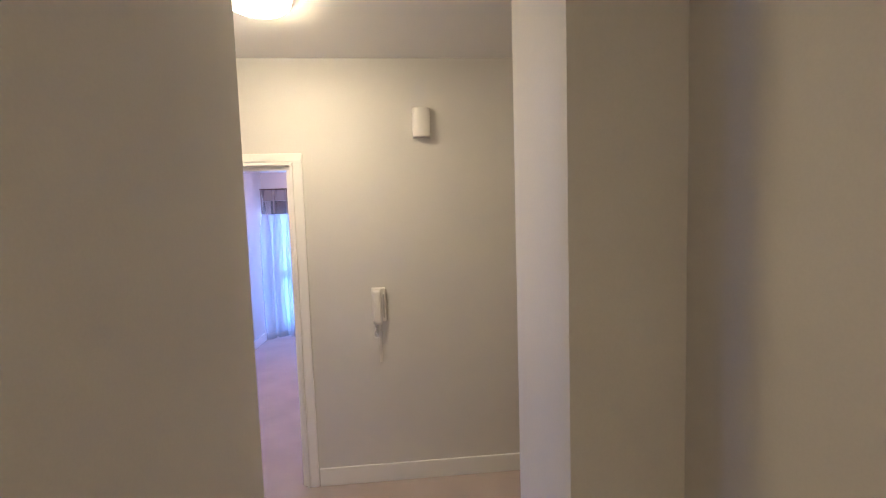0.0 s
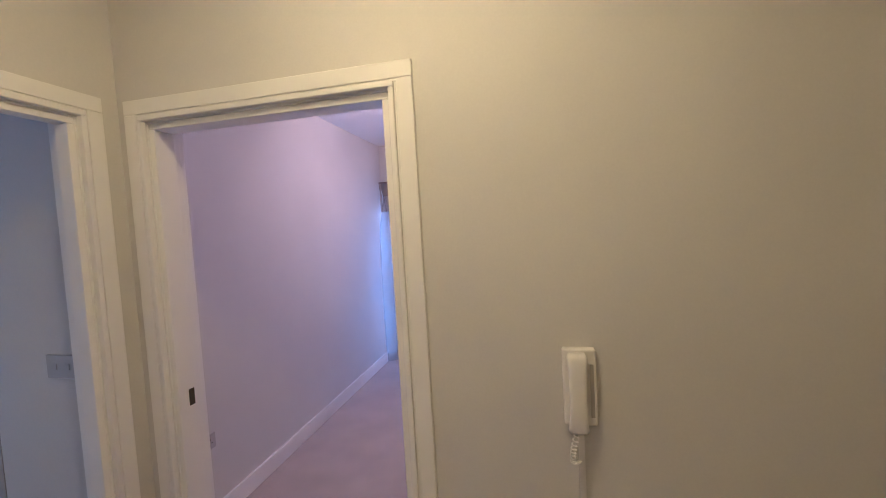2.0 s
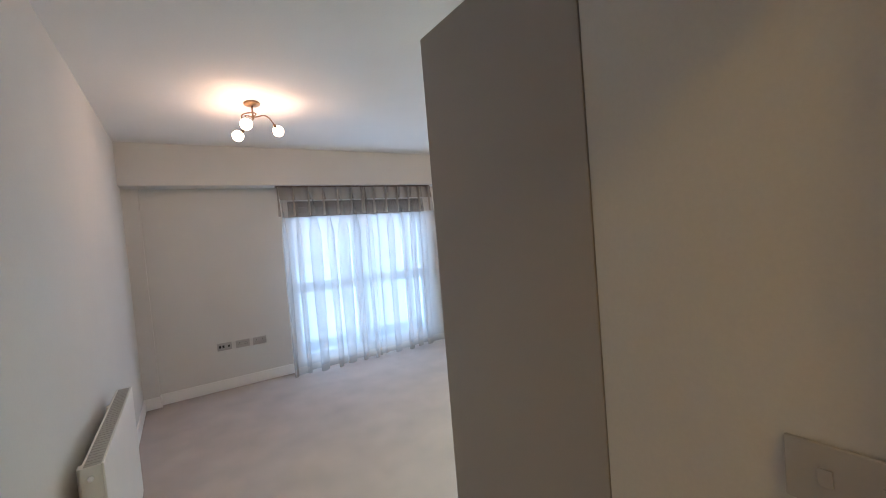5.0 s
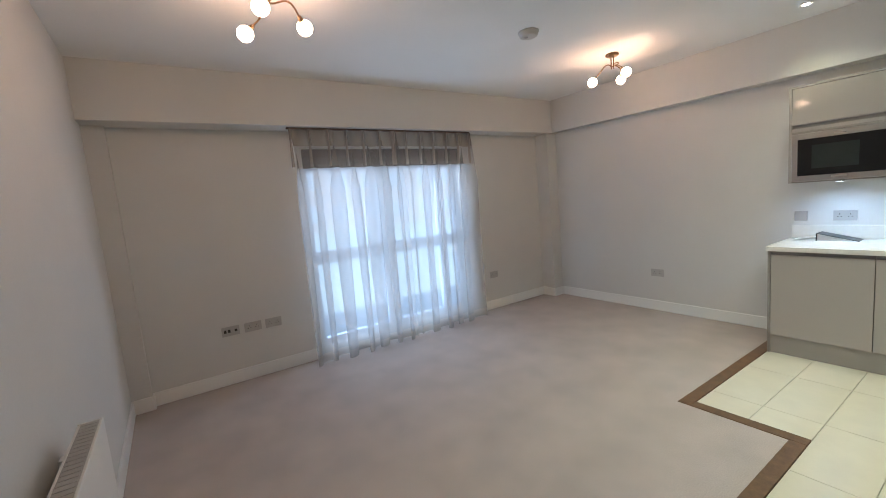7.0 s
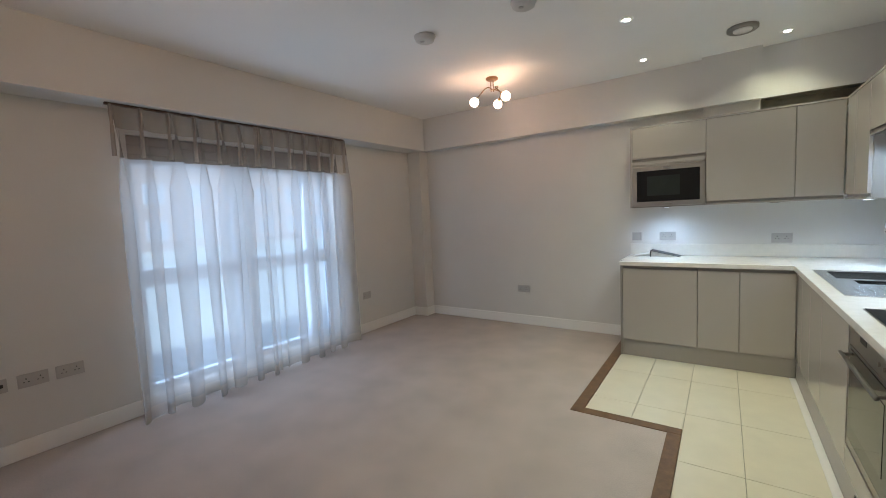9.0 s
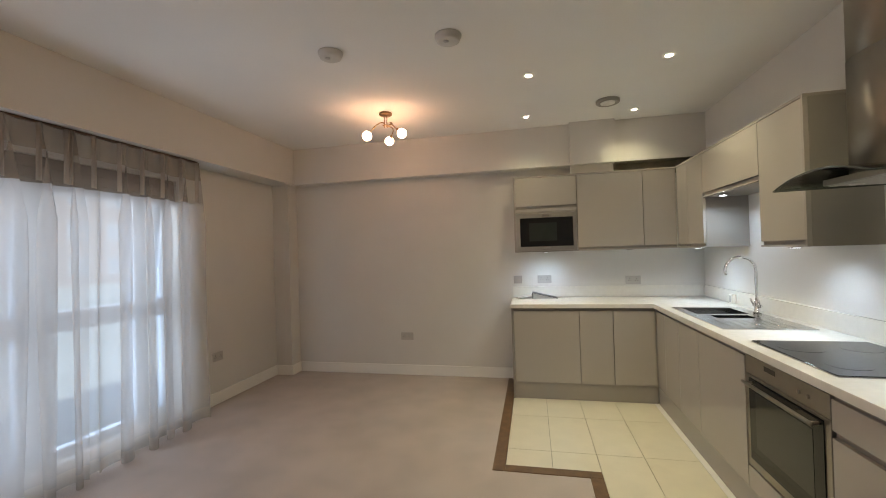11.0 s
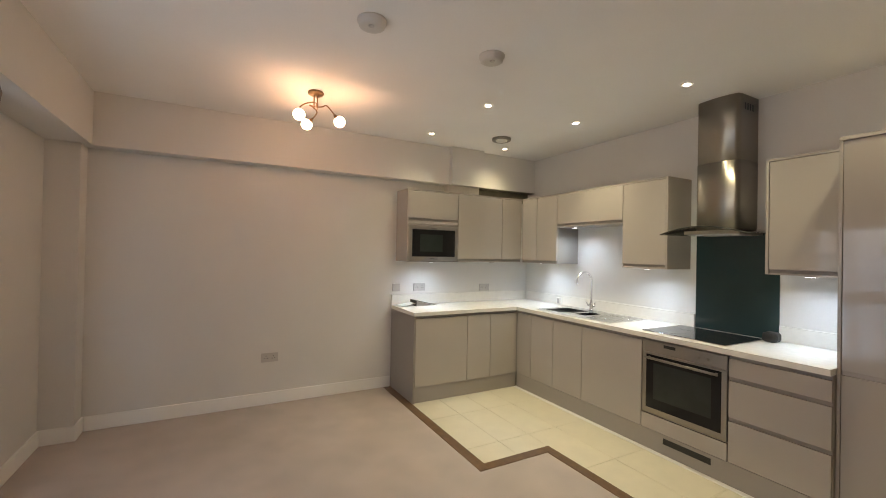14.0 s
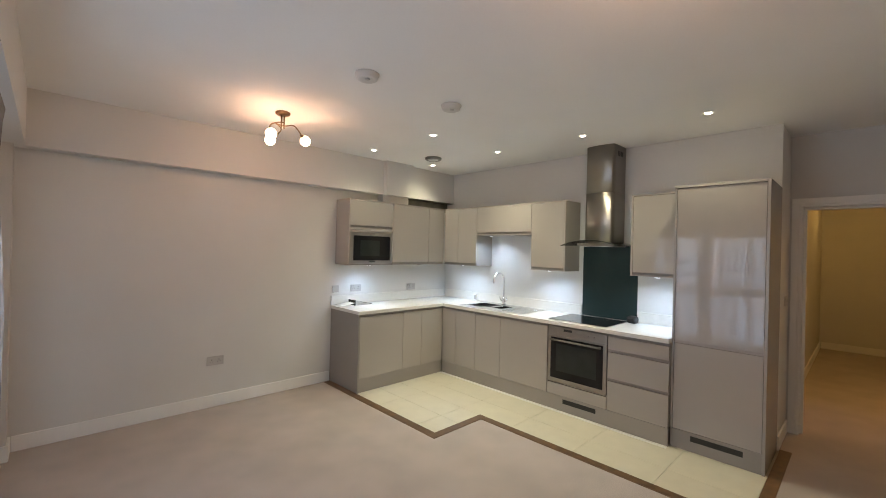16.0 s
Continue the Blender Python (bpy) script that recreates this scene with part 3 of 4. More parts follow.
def microwave():
    B = KIT["north"]
    u0, u1, F = -3.21, -2.586, 0.30
    c = thing("microwave_cabinet", at_wall("north", (u0 + u1) / 2, 0.15, 1.39), "stone-grey wall cabinet with lift-up door over a microwave", "cabinet", "wall cabinets of the kitchen")
    boxed("side_panel", B(u0, u0 + 0.018, 0.002, F + 0.002, 1.39, 2.15), PLINTH, c)
    boxed("side_panel", B(u1 - 0.018, u1, 0.002, F - 0.02, 1.39, 2.15), UNITM, c)
    boxed("top_panel", B(u0 + 0.0185, u1 - 0.0185, 0.002, F - 0.021, 2.132, 2.15), UNITM, c)
    boxed("cornice", B(u0, u1 - 0.0005, 0.002, F + 0.002, 2.1505, 2.166), PLINTH, c, "", 0.001)
    boxed("shelf", B(u0 + 0.0185, u1 - 0.0185, 0.002, F - 0.001, 1.785, 1.803), UNITM, c)
    boxed("base_panel", B(u0 + 0.0185, u1 - 0.0185, 0.002, F - 0.02, 1.39, 1.400), UNITM, c)
    d = boxed("lift_door", B(u0 + 0.020, u1 - 0.001, F - 0.02, F, 1.858, 2.148), UNIT, c, "", 0.002)
    boxed("handle_groove", B(u0 + 0.020, u1 - 0.001, F - 0.02, F - 0.013, 1.804, 1.857), GROOVE_SHADE, d, "handle groove, coloured darker for its shade")
    boxed("lip", B(u0 + 0.020, u1 - 0.001, F - 0.0125, F - 0.001, 1.804, 1.830), UNIT, d, "", 0.001)
    m = thing("microwave", at_wall("north", (u0 + u1) / 2, 0.15, 1.4), "built-in steel framed microwave with black glass door", "microwave")
    boxed("casing", B(u0 + 0.03, u1 - 0.03, 0.02, F - 0.022, 1.402, 1.780), BLACK, m)
    boxed("frame", B(u0 + 0.019, u1 - 0.002, F - 0.021, F + 0.004, 1.402, 1.783), PALESTEEL, m, "brushed steel trim frame", 0.003)
    g = boxed("door_glass", B(u0 + 0.060, u1 - 0.042, F + 0.004, F + 0.010, 1.445, 1.738), BLACKG, m, "black glass door", 0.002)
    boxed("inner_window", B(u0 + 0.15, u1 - 0.20, F + 0.010, F + 0.0112, 1.50, 1.685), MESH, g, "dark grey see-through window")
    boxed("badge", B(-2.93, -2.86, F + 0.004, F + 0.006, 1.752, 1.760), CHROME, m)
    boxed("handle", B(-2.94, -2.85, F + 0.004, F + 0.012, 1.424, 1.434), CHROME, m)


microwave()


def worktop():
    ob = thing("worktop", at_wall("east", 4.0, 0.3, 0.862), "white composite L-shaped worktop with upstand", "worktop")
    x_in, y_in = EX - 0.655, NY - 0.632
    sx0, sx1, sy0, sy1 = -1.885, -1.475, 3.80, 4.36
    boxed("slab", (-3.258, x_in, y_in, NY - 0.002, 0.862, 0.900), STONE, ob, "", 0.003)
    boxed("slab", (x_in, EX - 0.002, sy1, NY - 0.002, 0.862, 0.900), STONE, ob)
    boxed("slab", (x_in, EX - 0.002, 1.951, sy0, 0.862, 0.900), STONE, ob, "", 0.002)
    boxed("slab", (x_in, sx0, sy0, sy1, 0.862, 0.900), STONE, ob)
    boxed("slab", (sx1, EX - 0.002, sy0, sy1, 0.862, 0.900), STONE, ob)
    boxed("upstand", (-3.258, EX - 0.022, NY - 0.020, NY - 0.001, 0.9005, 1.012), STONE, ob, "", 0.002)
    boxed("upstand", (EX - 0.020, EX - 0.001, 3.046, NY - 0.022, 0.9005, 1.012), STONE, ob, "", 0.002)
    boxed("upstand", (EX - 0.020, EX - 0.001, 1.951, 2.444, 0.9005, 1.012), STONE, ob, "", 0.002)


worktop()


def splashback():
    ob = thing("splashback", (EX - 0.01, 2.745, 0.9), "dark teal glass splashback behind the hob", "splashback")
    boxed("glass_panel", (EX - 0.010, EX - 0.001, 2.448, 3.042, 0.9005, 1.70), TEAL, ob, "", 0.001)


splashback()


def hob():
    ob = thing("hob", (-1.67, 2.825, 0.9), "black glass ceramic hob with thin steel rim", "hob")
    boxed("rim", (-1.925, -1.415, 2.512, 3.137, 0.9005, 0.9035), STEEL, ob, "", 0.001)
    g = boxed("glass", (-1.921, -1.419, 2.516, 3.133, 0.9036, 0.9065), BLACKG, ob, "", 0.001)
    for x, y, r in ((-1.79, 2.97, 0.09), (-1.79, 2.67, 0.075), (-1.55, 2.97, 0.075), (-1.55, 2.67, 0.10)):
        bm = bmesh.new()
        lathe(bm, (x, y, 0.9066), [(r, 0), (r, 0.0004)], 32)
        part("cooking_zone", bm, BLACKG, g)


hob()


def sink():
    ob = thing("sink", (-1.68, 3.92, 0.9), "stainless steel one and a half bowl sink with drainer", "sink")
    bm = bmesh.new()
    x0, x1, y0, y1 = -1.93, -1.43, 3.452, 4.402
    z = 0.9012
    bowls = ((-1.865, -1.52, 4.03, 4.34), (-1.80, -1.56, 3.84, 3.98))
    box(bm, x0, x1, 4.34, y1, z, z + 0.004)
    box(bm, x0, x1, y0, 3.84, z, z + 0.004)
    box(bm, x0, x1, 3.98, 4.03, z, z + 0.004)
    box(bm, x0, -1.865, 4.03, 4.34, z, z + 0.004)
    box(bm, -1.52, x1, 4.03, 4.34, z, z + 0.004)
    box(bm, x0, -1.80, 3.84, 3.98, z, z + 0.004)
    box(bm, -1.56, x1, 3.84, 3.98, z, z + 0.004)
    part("rim", bm, SATIN, ob)
    for (a, b, c, d), deep in zip(bowls, (0.17, 0.11)):
        bm = bmesh.new()
        t = 0.003
        box(bm, a - t, b + t, c - t, d + t, z - deep - t, z - deep)
        box(bm, a - t, a, c - t, d + t, z - deep, z + 0.001)
        box(bm, b, b + t, c - t, d + t, z - deep, z + 0.001)
        box(bm, a, b, c - t, c, z - deep, z + 0.001)
        box(bm, a, b, d, d + t, z - deep, z + 0.001)
        w = part("bowl", bm, BOWL, ob)
        bm = bmesh.new()
        lathe(bm, ((a + b) / 2, (c + d) / 2, z - deep), [(0.04, 0.0005), (0.04, 0.003), (0.02, 0.003), (0.018, 0.001)], 20)
        part("drain", bm, CHROME, w, "", True)
    for k in range(7):
        bm = bmesh.new()
        x = -1.85 + k * 0.055
        sweep(bm, [(x, 3.50, z + 0.003), (x, 3.65, z + 0.0033), (x, 3.79, z + 0.003)], 0.0026, 8)
        part("drainer_rib", bm, SATIN, ob, "", True)


sink()


def tap():
    bx, by = -1.455, 4.07
    ob = thing("kitchen_tap", (bx, by, 0.905), "chrome swan-neck kitchen mixer tap", "tap")
    bm = bmesh.new()
    lathe(bm, (bx, by, 0.9055), [(0.026, 0), (0.026, 0.012), (0.020, 0.02), (0.019, 0.075), (0.013, 0.095)], 20)
    part("base", bm, CHROME, ob, "", True)
    bm = bmesh.new()
    pts = [(bx, by, 1.0 + 0.02 * i) for i in range(11)]
    r = 0.095
    pts += [(bx - r + r * math.cos(a), by + 0.02 * (a / 3.5), 1.22 + r * math.sin(a)) for a in [i * 3.5 / 16 for i in range(1, 17)]]
    sweep(bm, pts, 0.0105, 12)
    part("spout", bm, CHROME, ob, "", True)
    for s in (-1, 1):
        bm = bmesh.new()
        tube(bm, (bx, by + s * 0.015, 0.955), (bx, by + s * 0.05, 0.962), 0.010, n=12)
        tube(bm, (bx, by + s * 0.05, 0.962), (bx - 0.015, by + s * 0.055, 1.005), 0.005, 0.007, n=10)
        part("lever", bm, CHROME, ob, "", True)


tap()


def hood():
    y0, y1, x0 = 2.60, 2.905, -1.625
    ob = thing("cooker_hood", (EX - 0.15, 2.75, 1.66), "stainless steel chimney cooker hood with curved glass canopy", "cooker hood")
    for nm, grow, z0, z1 in (("chimney_lower", 0.0015, 1.70, 2.22), ("chimney_upper", 0.0, 2.22, H - 0.001)):
        bm = bmesh.new()
        outline = [(EX - 0.001, y0 - grow)]
        for i in range(9):
            a = i / 8 * math.pi / 2
            outline.append((x0 - grow + 0.045 - 0.045 * math.sin(a), y0 - grow + 0.03 - 0.03 * math.cos(a)))
        for i in range(1, 12):
            w = i / 12
            outline.append((x0 - grow - 0.016 * math.sin(math.pi * w), y0 + 0.03 + (y1 - y0 - 0.06) * w))
        for i in range(9):
            a = i / 8 * math.pi / 2
            outline.append((x0 - grow + 0.045 - 0.045 * math.cos(a), y1 + grow - 0.03 + 0.03 * math.sin(a)))
        outline.append((EX - 0.001, y1 + grow))
        low = [bm.verts.new((x, y, z0)) for x, y in outline]
        high = [bm.verts.new((x, y, z1)) for x, y in outline]
        for i in range(len(low) - 1):
            bm.faces.new((low[i], high[i], high[i + 1], low[i + 1]))
        bm.faces.new(low)
        bm.faces.new(high[::-1])
        bmesh.ops.recalc_face_normals(bm, faces=bm.faces)
        up = part(nm, bm, STEEL, ob, "bowed brushed steel chimney")
        for p in up.data.polygons:
            p.use_smooth = len(p.vertices) == 4
    for k in range(4):
        boxed("vent_slot", (-1.545 + k * 0.035, -1.525 + k * 0.035, y0 - 0.0012, y0 - 0.0002, 2.60, 2.65), BLACK, up)
    boxed("motor_box", (-1.69, EX - 0.001, 2.555, 2.95, 1.672, 1.700), STEEL, ob, "", 0.004)
    boxed("filter", (-1.675, EX - 0.03, 2.57, 2.935, 1.668, 1.6715), PLATE, ob, "grey mesh filter")
    for u in (2.62, 2.88):
        bm = bmesh.new()
        lathe(bm, (-1.60, u, 1.664), [(0.026, 0), (0.028, 0.004)], 18)
        part("hood_lamp", bm, WHITEP, ob)
    bm = bmesh.new()
    rows = []
    n, m = 24, 10
    for i in range(n + 1):
        v = -1 + 2 * i / n
        y = 2.752 + 0.300 * v
        row = []
        for j in range(m + 1):
            w = j / m
            reach = 0.475
            row.append((EX - 0.02 - w * reach, y, 1.728 - 0.053 * v * v - 0.008 * w))
        rows.append(row)
    for dz in (0, 0.006):
        grid = [[bm.verts.new((p[0], p[1], p[2] + dz)) for p in r] for r in rows]
        for i in range(n):
            for j in range(m):
                f = (grid[i][j], grid[i + 1][j], grid[i + 1][j + 1], grid[i][j + 1])
                bm.faces.new(f if dz else f[::-1])
    c = part("glass_canopy", bm, HOODG, ob, "curved clear glass canopy", True)
    bm = bmesh.new()
    sweep(bm, [(r[-1][0], r[-1][1], r[-1][2] + 0.003) for r in rows], 0.004, 8)
    part("glass_edge", bm, GLASSEDGE, c, "dark polished glass edge", True)
    for r in (rows[0], rows[-1]):
        bm = bmesh.new()
        sweep(bm, [(p[0], p[1], p[2] + 0.003) for p in r], 0.0035, 8)
        part("glass_edge", bm, GLASSEDGE, c, "dark polished glass edge", True)


hood()


def plate(side, u, z, w, label, sockets=2):
    """A flat wall plate with sockets or rockers. side: the wall it sits on."""
    h, t = 0.086, 0.009
    where = {"west": (WX, u, z), "north": (u, NY, z), "east": (EX, u, z), "return": (u, 1.319, z), "bed": (-1.15, u, z)}[side]
    ob = thing("wall_socket" if sockets else "blank_wall_plate", where, label, "wall socket", "wall plates")

    def put(nm, u0, u1, d0, d1, z0, z1, m, parent, bev=0.0):
        b = {"west": (WX + d0, WX + d1, u0, u1, z0, z1), "north": (u0, u1, NY - d1, NY - d0, z0, z1), "east": (EX - d1, EX - d0, u0, u1, z0, z1), "return": (u0, u1, 1.319 - d1, 1.319 - d0, z0, z1), "bed": (-1.15 + d0, -1.15 + d1, u0, u1, z0, z1)}[side]
        return boxed(nm, b, m, parent, "", bev)

    f = put("faceplate", u - w / 2, u + w / 2, 0.0005, t, z - h / 2, z + h / 2, PLATE, ob, 0.002)
    for k in range(sockets):
        c = u + (k - (sockets - 1) / 2) * 0.066
        for du, dz, wd, ht in ((0, 0.012, 0.005, 0.010), (-0.011, -0.008, 0.008, 0.005), (0.011, -0.008, 0.008, 0.005)):
            put("pin_hole", c + du - wd / 2, c + du + wd / 2, t, t + 0.0008, z + dz - ht / 2, z + dz + ht / 2, BLACK, ob)
        put("rocker", c - 0.005, c + 0.005, t, t + 0.003, z + 0.022, z + 0.036, PLATE, ob)
    return ob


AERIAL = plate("west", 0.968, 0.492, 0.146, "satin grey aerial and data plate with black connectors", 0)
for du in (-0.045, -0.012):
    boxed("connector", (WX + 0.009, WX + 0.016, 0.968 + du - 0.010, 0.968 + du + 0.010, 0.480, 0.508), BLACK, AERIAL, "black plastic connector", 0.002)
boxed("data_port", (WX + 0.009, WX + 0.0105, 1.000, 1.022, 0.482, 0.504), DARK, AERIAL)
plate("west", 1.157, 0.490, 0.146, "satin grey double socket above the skirting", 2)
plate("west", 1.338, 0.488, 0.146, "satin grey double socket beside the curtain", 2)
plate("west", 4.145, 0.460, 0.130, "satin grey socket between curtain and corner", 2)
plate("north", -4.495, 0.450, 0.150, "satin grey double socket on the bare wall", 2)
plate("north", -3.20, 1.092, 0.090, "satin grey cooker switch at the worktop end", 0)
plate("north", -2.915, 1.092, 0.146, "satin grey double socket under the microwave", 2)
plate("north", -2.02, 1.068, 0.146, "satin grey double socket above the upstand", 2)
plate("bed", 2.074, 0.491, 0.146, "satin grey double socket low on the bedroom wall", 2)


def light_switch():
    ob = thing("light_switch", (-0.98, 1.319, 1.215), "satin grey double light switch beside the doorway", "light switch")
    boxed("faceplate", (-1.055, -0.909, 1.310, 1.3185, 1.172, 1.258), PLATE, ob, "", 0.002)
    for c in (-1.012, -0.952):
        boxed("rocker", (c - 0.008, c + 0.008, 1.3065, 1.310, 1.203, 1.227), PLATE, ob, "", 0.001)


light_switch()


def worktop_things():
    bx, by = -3.045, 5.06
    ob = thing("instruction_booklet", (bx, by, 0.9), "black and white folded instruction booklet propped on the worktop", "booklet")
    for nm, mat, x0, x1, z0, z1, dy, lab in (("pages", WHITEP, -0.16, -0.01, 0.0008, 0.030, 0.0, "white inner pages"), ("cover", BLACK, 0.0, 0.255, 0.060, 0.0008, 0.0, "dark printed cover")):
        bm = bmesh.new()
        vs = [bm.verts.new((bx + x, by + dy + y, 0.9 + z + h)) for h in (0, 0.004) for x, y, z in ((x0, 0, z0), (x1, 0, z1), (x1, 0.15, z1), (x0, 0.15, z0))]
        for f in ((3, 2, 1, 0), (4, 5, 6, 7), (0, 1, 5, 4), (1, 2, 6, 5), (2, 3, 7, 6), (3, 0, 4, 7)):
            bm.faces.new([vs[i] for i in f])
        part(nm, bm, mat, ob, lab)
    bm = bmesh.new()
    vs = [bm.verts.new((bx + x, by + y, 0.9 + z)) for y in (0.004, 0.14) for x, z in ((0.006, 0.001), (0.235, 0.001), (0.006, 0.056))]
    for f in ((0, 1, 2), (5, 4, 3), (0, 3, 4, 1), (1, 4, 5, 2), (2, 5, 3, 0)):
        bm.faces.new([vs[i] for i in f])
    part("folded_sheets", bm, PLATE, ob, "grey folded sheets under the cover")
    boxed("spine", (bx - 0.004, bx + 0.004, by, by + 0.15, 0.9008, 0.962), BLACK, ob)
    ob = thing("black_cardholder", (-1.45, 2.46, 0.9), "small black plastic holder standing beside the hob", "holder")
    bm = bmesh.new()
    box(bm, -1.50, -1.40, 2.405, 2.50, 0.9005, 0.972, 0.024)
    part("shell", bm, BLACK, ob)
    ob = thing("plug_in_alarm", (EX - 0.03, 4.62, 0.9), "small white plastic alarm standing against the upstand", "alarm")
    boxed("case", (EX - 0.055, EX - 0.023, 4.585, 4.645, 0.9005, 0.985), WHITEP, ob, "", 0.005)
    boxed("indicator", (EX - 0.0565, EX - 0.055, 4.597, 4.633, 0.915, 0.972), PLATE, ob, "grey face panel")


worktop_things()


def trims():
    ob = thing("threshold_strip", (-3.0, 3.38, 0), "dark oak threshold strip between carpet and tiles", "threshold strip")
    for b in ((-3.333, -3.2525, 3.335, NY - 0.02, -0.0115, 0.005), (-3.2525, -2.651, 3.335, 3.413, -0.0115, 0.005), (-2.729, -2.651, 1.222, 3.335, -0.0115, 0.005), (-2.651, -1.302, 1.222, 1.300, -0.0115, 0.005)):
        boxed("strip", b, OAK, ob, "", 0.003)
    ob = thing("sealant_bead", (-2.0, 3.0, 0), "white sealant bead along the plinth", "sealant")
    boxed("bead", (-2.012, -1.972, 1.952, 4.66, 0.0, 0.006), GLOSS, ob, "", 0.002)


trims()

# ---- curtains ----


def curtain(axis, plane, lo, hi, z_top, bands, split, pleats, into, label, seed):
    """A pair of pleated sheers on one rail; bands: heights of the woven band."""
    rng = random.Random(seed)
    mid = (plane, (lo + hi) / 2, 0) if axis == "y" else ((lo + hi) / 2, plane, 0)
    ob = thing("sheer_curtain", mid, label, "curtain", "sheer curtains")

    def place(u, d, z):
        return (plane + into * d, u, z) if axis == "y" else (u, plane + into * d, z)

    for a, b in split:
        n = max(24, int((b - a) * 150))
        count = max(2, round(pleats * (b - a) / (hi - lo)))
        ph = [rng.uniform(0, 6.28) for _ in range(8)]
        amp = [rng.uniform(0.55, 1.3) for _ in range(count + 2)]
        levels = [0.004, 0.03, 0.06, 0.10, 0.13, 0.3, 0.5, 0.75, 1.0, 1.25, 1.5, 1.7, bands[0], (bands[0] + bands[1]) / 2, bands[1], (bands[1] + z_top) / 2, z_top]

        def sheet(nm, z_list, mat):
            bm = bmesh.new()
            rows = []
            for z in z_list:
                f = (z_top - z) / z_top
                row = []
                for i in range(n + 1):
                    s = i / n
                    k = min(count - 1e-6, s * count + 0.22 * math.sin(2 * math.pi * s) * math.sin(5.1 * s + ph[5]) * min(1, 2 * f))
                    pinch = abs((k % 1) - 0.5) * 2
                    sharp = pinch ** 6
                    amplitude = amp[int(k)]
                    top = 0.035 * sharp * (1 - f) ** 1.5
                    fold = (0.014 + 0.070 * min(1, f * 2.5)) * amplitude * math.sin(2 * math.pi * k + 0.5 * math.sin(ph[0] + 2.1 * f))
                    loose = 0.018 * f * math.sin(4.3 * math.pi * s * 2 + ph[1] + 1.3 * f) + 0.002 * f * math.sin(37 * s + ph[2])
                    u = a + (b - a) * s + (0.006 + 0.078 * min(1, f * 4)) * amplitude * math.sin(2 * math.pi * k + 1.7 + 0.3 * math.sin(ph[3] + 3 * f))
                    zz = z + (0.02 * (0.5 + 0.5 * math.sin(k * 2.2 + ph[4])) if z < 0.005 else 0)
                    row.append(bm.verts.new(place(u, fold * 0.75 + loose + top, zz)))
                rows.append(row)
            for p, q in zip(rows, rows[1:]):
                for i in range(n):
                    bm.faces.new((p[i], p[i + 1], q[i + 1], q[i]))
            return part(nm, bm, mat, ob, "", True)

        hem = [z for z in levels if z <= 0.10]
        body = [z for z in levels if 0.10 <= z <= bands[0]]
        sheet("hem", hem, HEM)
        sheet("cloth", body, SHEER)
        sheet("upper_cloth", [z for z in levels if bands[0] <= z <= bands[1]], VEIL)
        sheet("heading", [z for z in levels if z >= bands[1]], HEADING)
    for a, b in split:
        count = max(2, round(pleats * (b - a) / (hi - lo)))
        for k in range(count + 1):
            u = a + (b - a) * min(max(k / count, 0.008), 0.992)
            bm = bmesh.new()
            rings = []
            for z, w, d in ((z_top, 0.008, 0.030), (z_top - 0.05, 0.010, 0.042), (z_top - 0.11, 0.007, 0.034), (z_top - 0.20, 0.011, 0.030), (bands[0] + 0.01, 0.014, 0.020)):
                rings.append([bm.verts.new(place(u + su * w, dd * d + 0.006, z)) for su, dd in ((-1, 0.1), (-0.8, 0.75), (0, 1.0), (0.8, 0.75), (1, 0.1))])
            for p, q in zip(rings, rings[1:]):
                for i in range(4):
                    bm.faces.new((p[i], p[i + 1], q[i + 1], q[i]))
            part("pleat", bm, PLEAT, ob, "", True)
    bm = bmesh.new()
    e0, e1 = place(lo - 0.01, 0, z_top + 0.008), place(hi + 0.01, 0, z_top + 0.008)
    box(bm, min(e0[0], e1[0]) - (0.012 if axis == "y" else 0), max(e0[0], e1[0]) + (0.012 if axis == "y" else 0), min(e0[1], e1[1]) - (0.012 if axis == "x" else 0), max(e0[1], e1[1]) + (0.012 if axis == "x" else 0), z_top - 0.002, z_top + 0.014, 0.002)
    part("curtain_rail", bm, BROWN, ob, "dark curtain track under the bulkhead")
    return ob


curtain("y", -5.905, 1.645, 3.735, 2.268, (1.91, 2.115), [(1.65, 2.73), (2.69, 3.73)], 12, 1, "pair of sheer pleated ivory curtains over full-height window", 3)
curtain("x", 5.04, -1.13, -0.20, 2.232, (1.87, 2.07), [(-1.125, -0.21)], 5, -1, "single sheer pleated ivory curtain in the bedroom corner", 5)

# ---- lamps ----


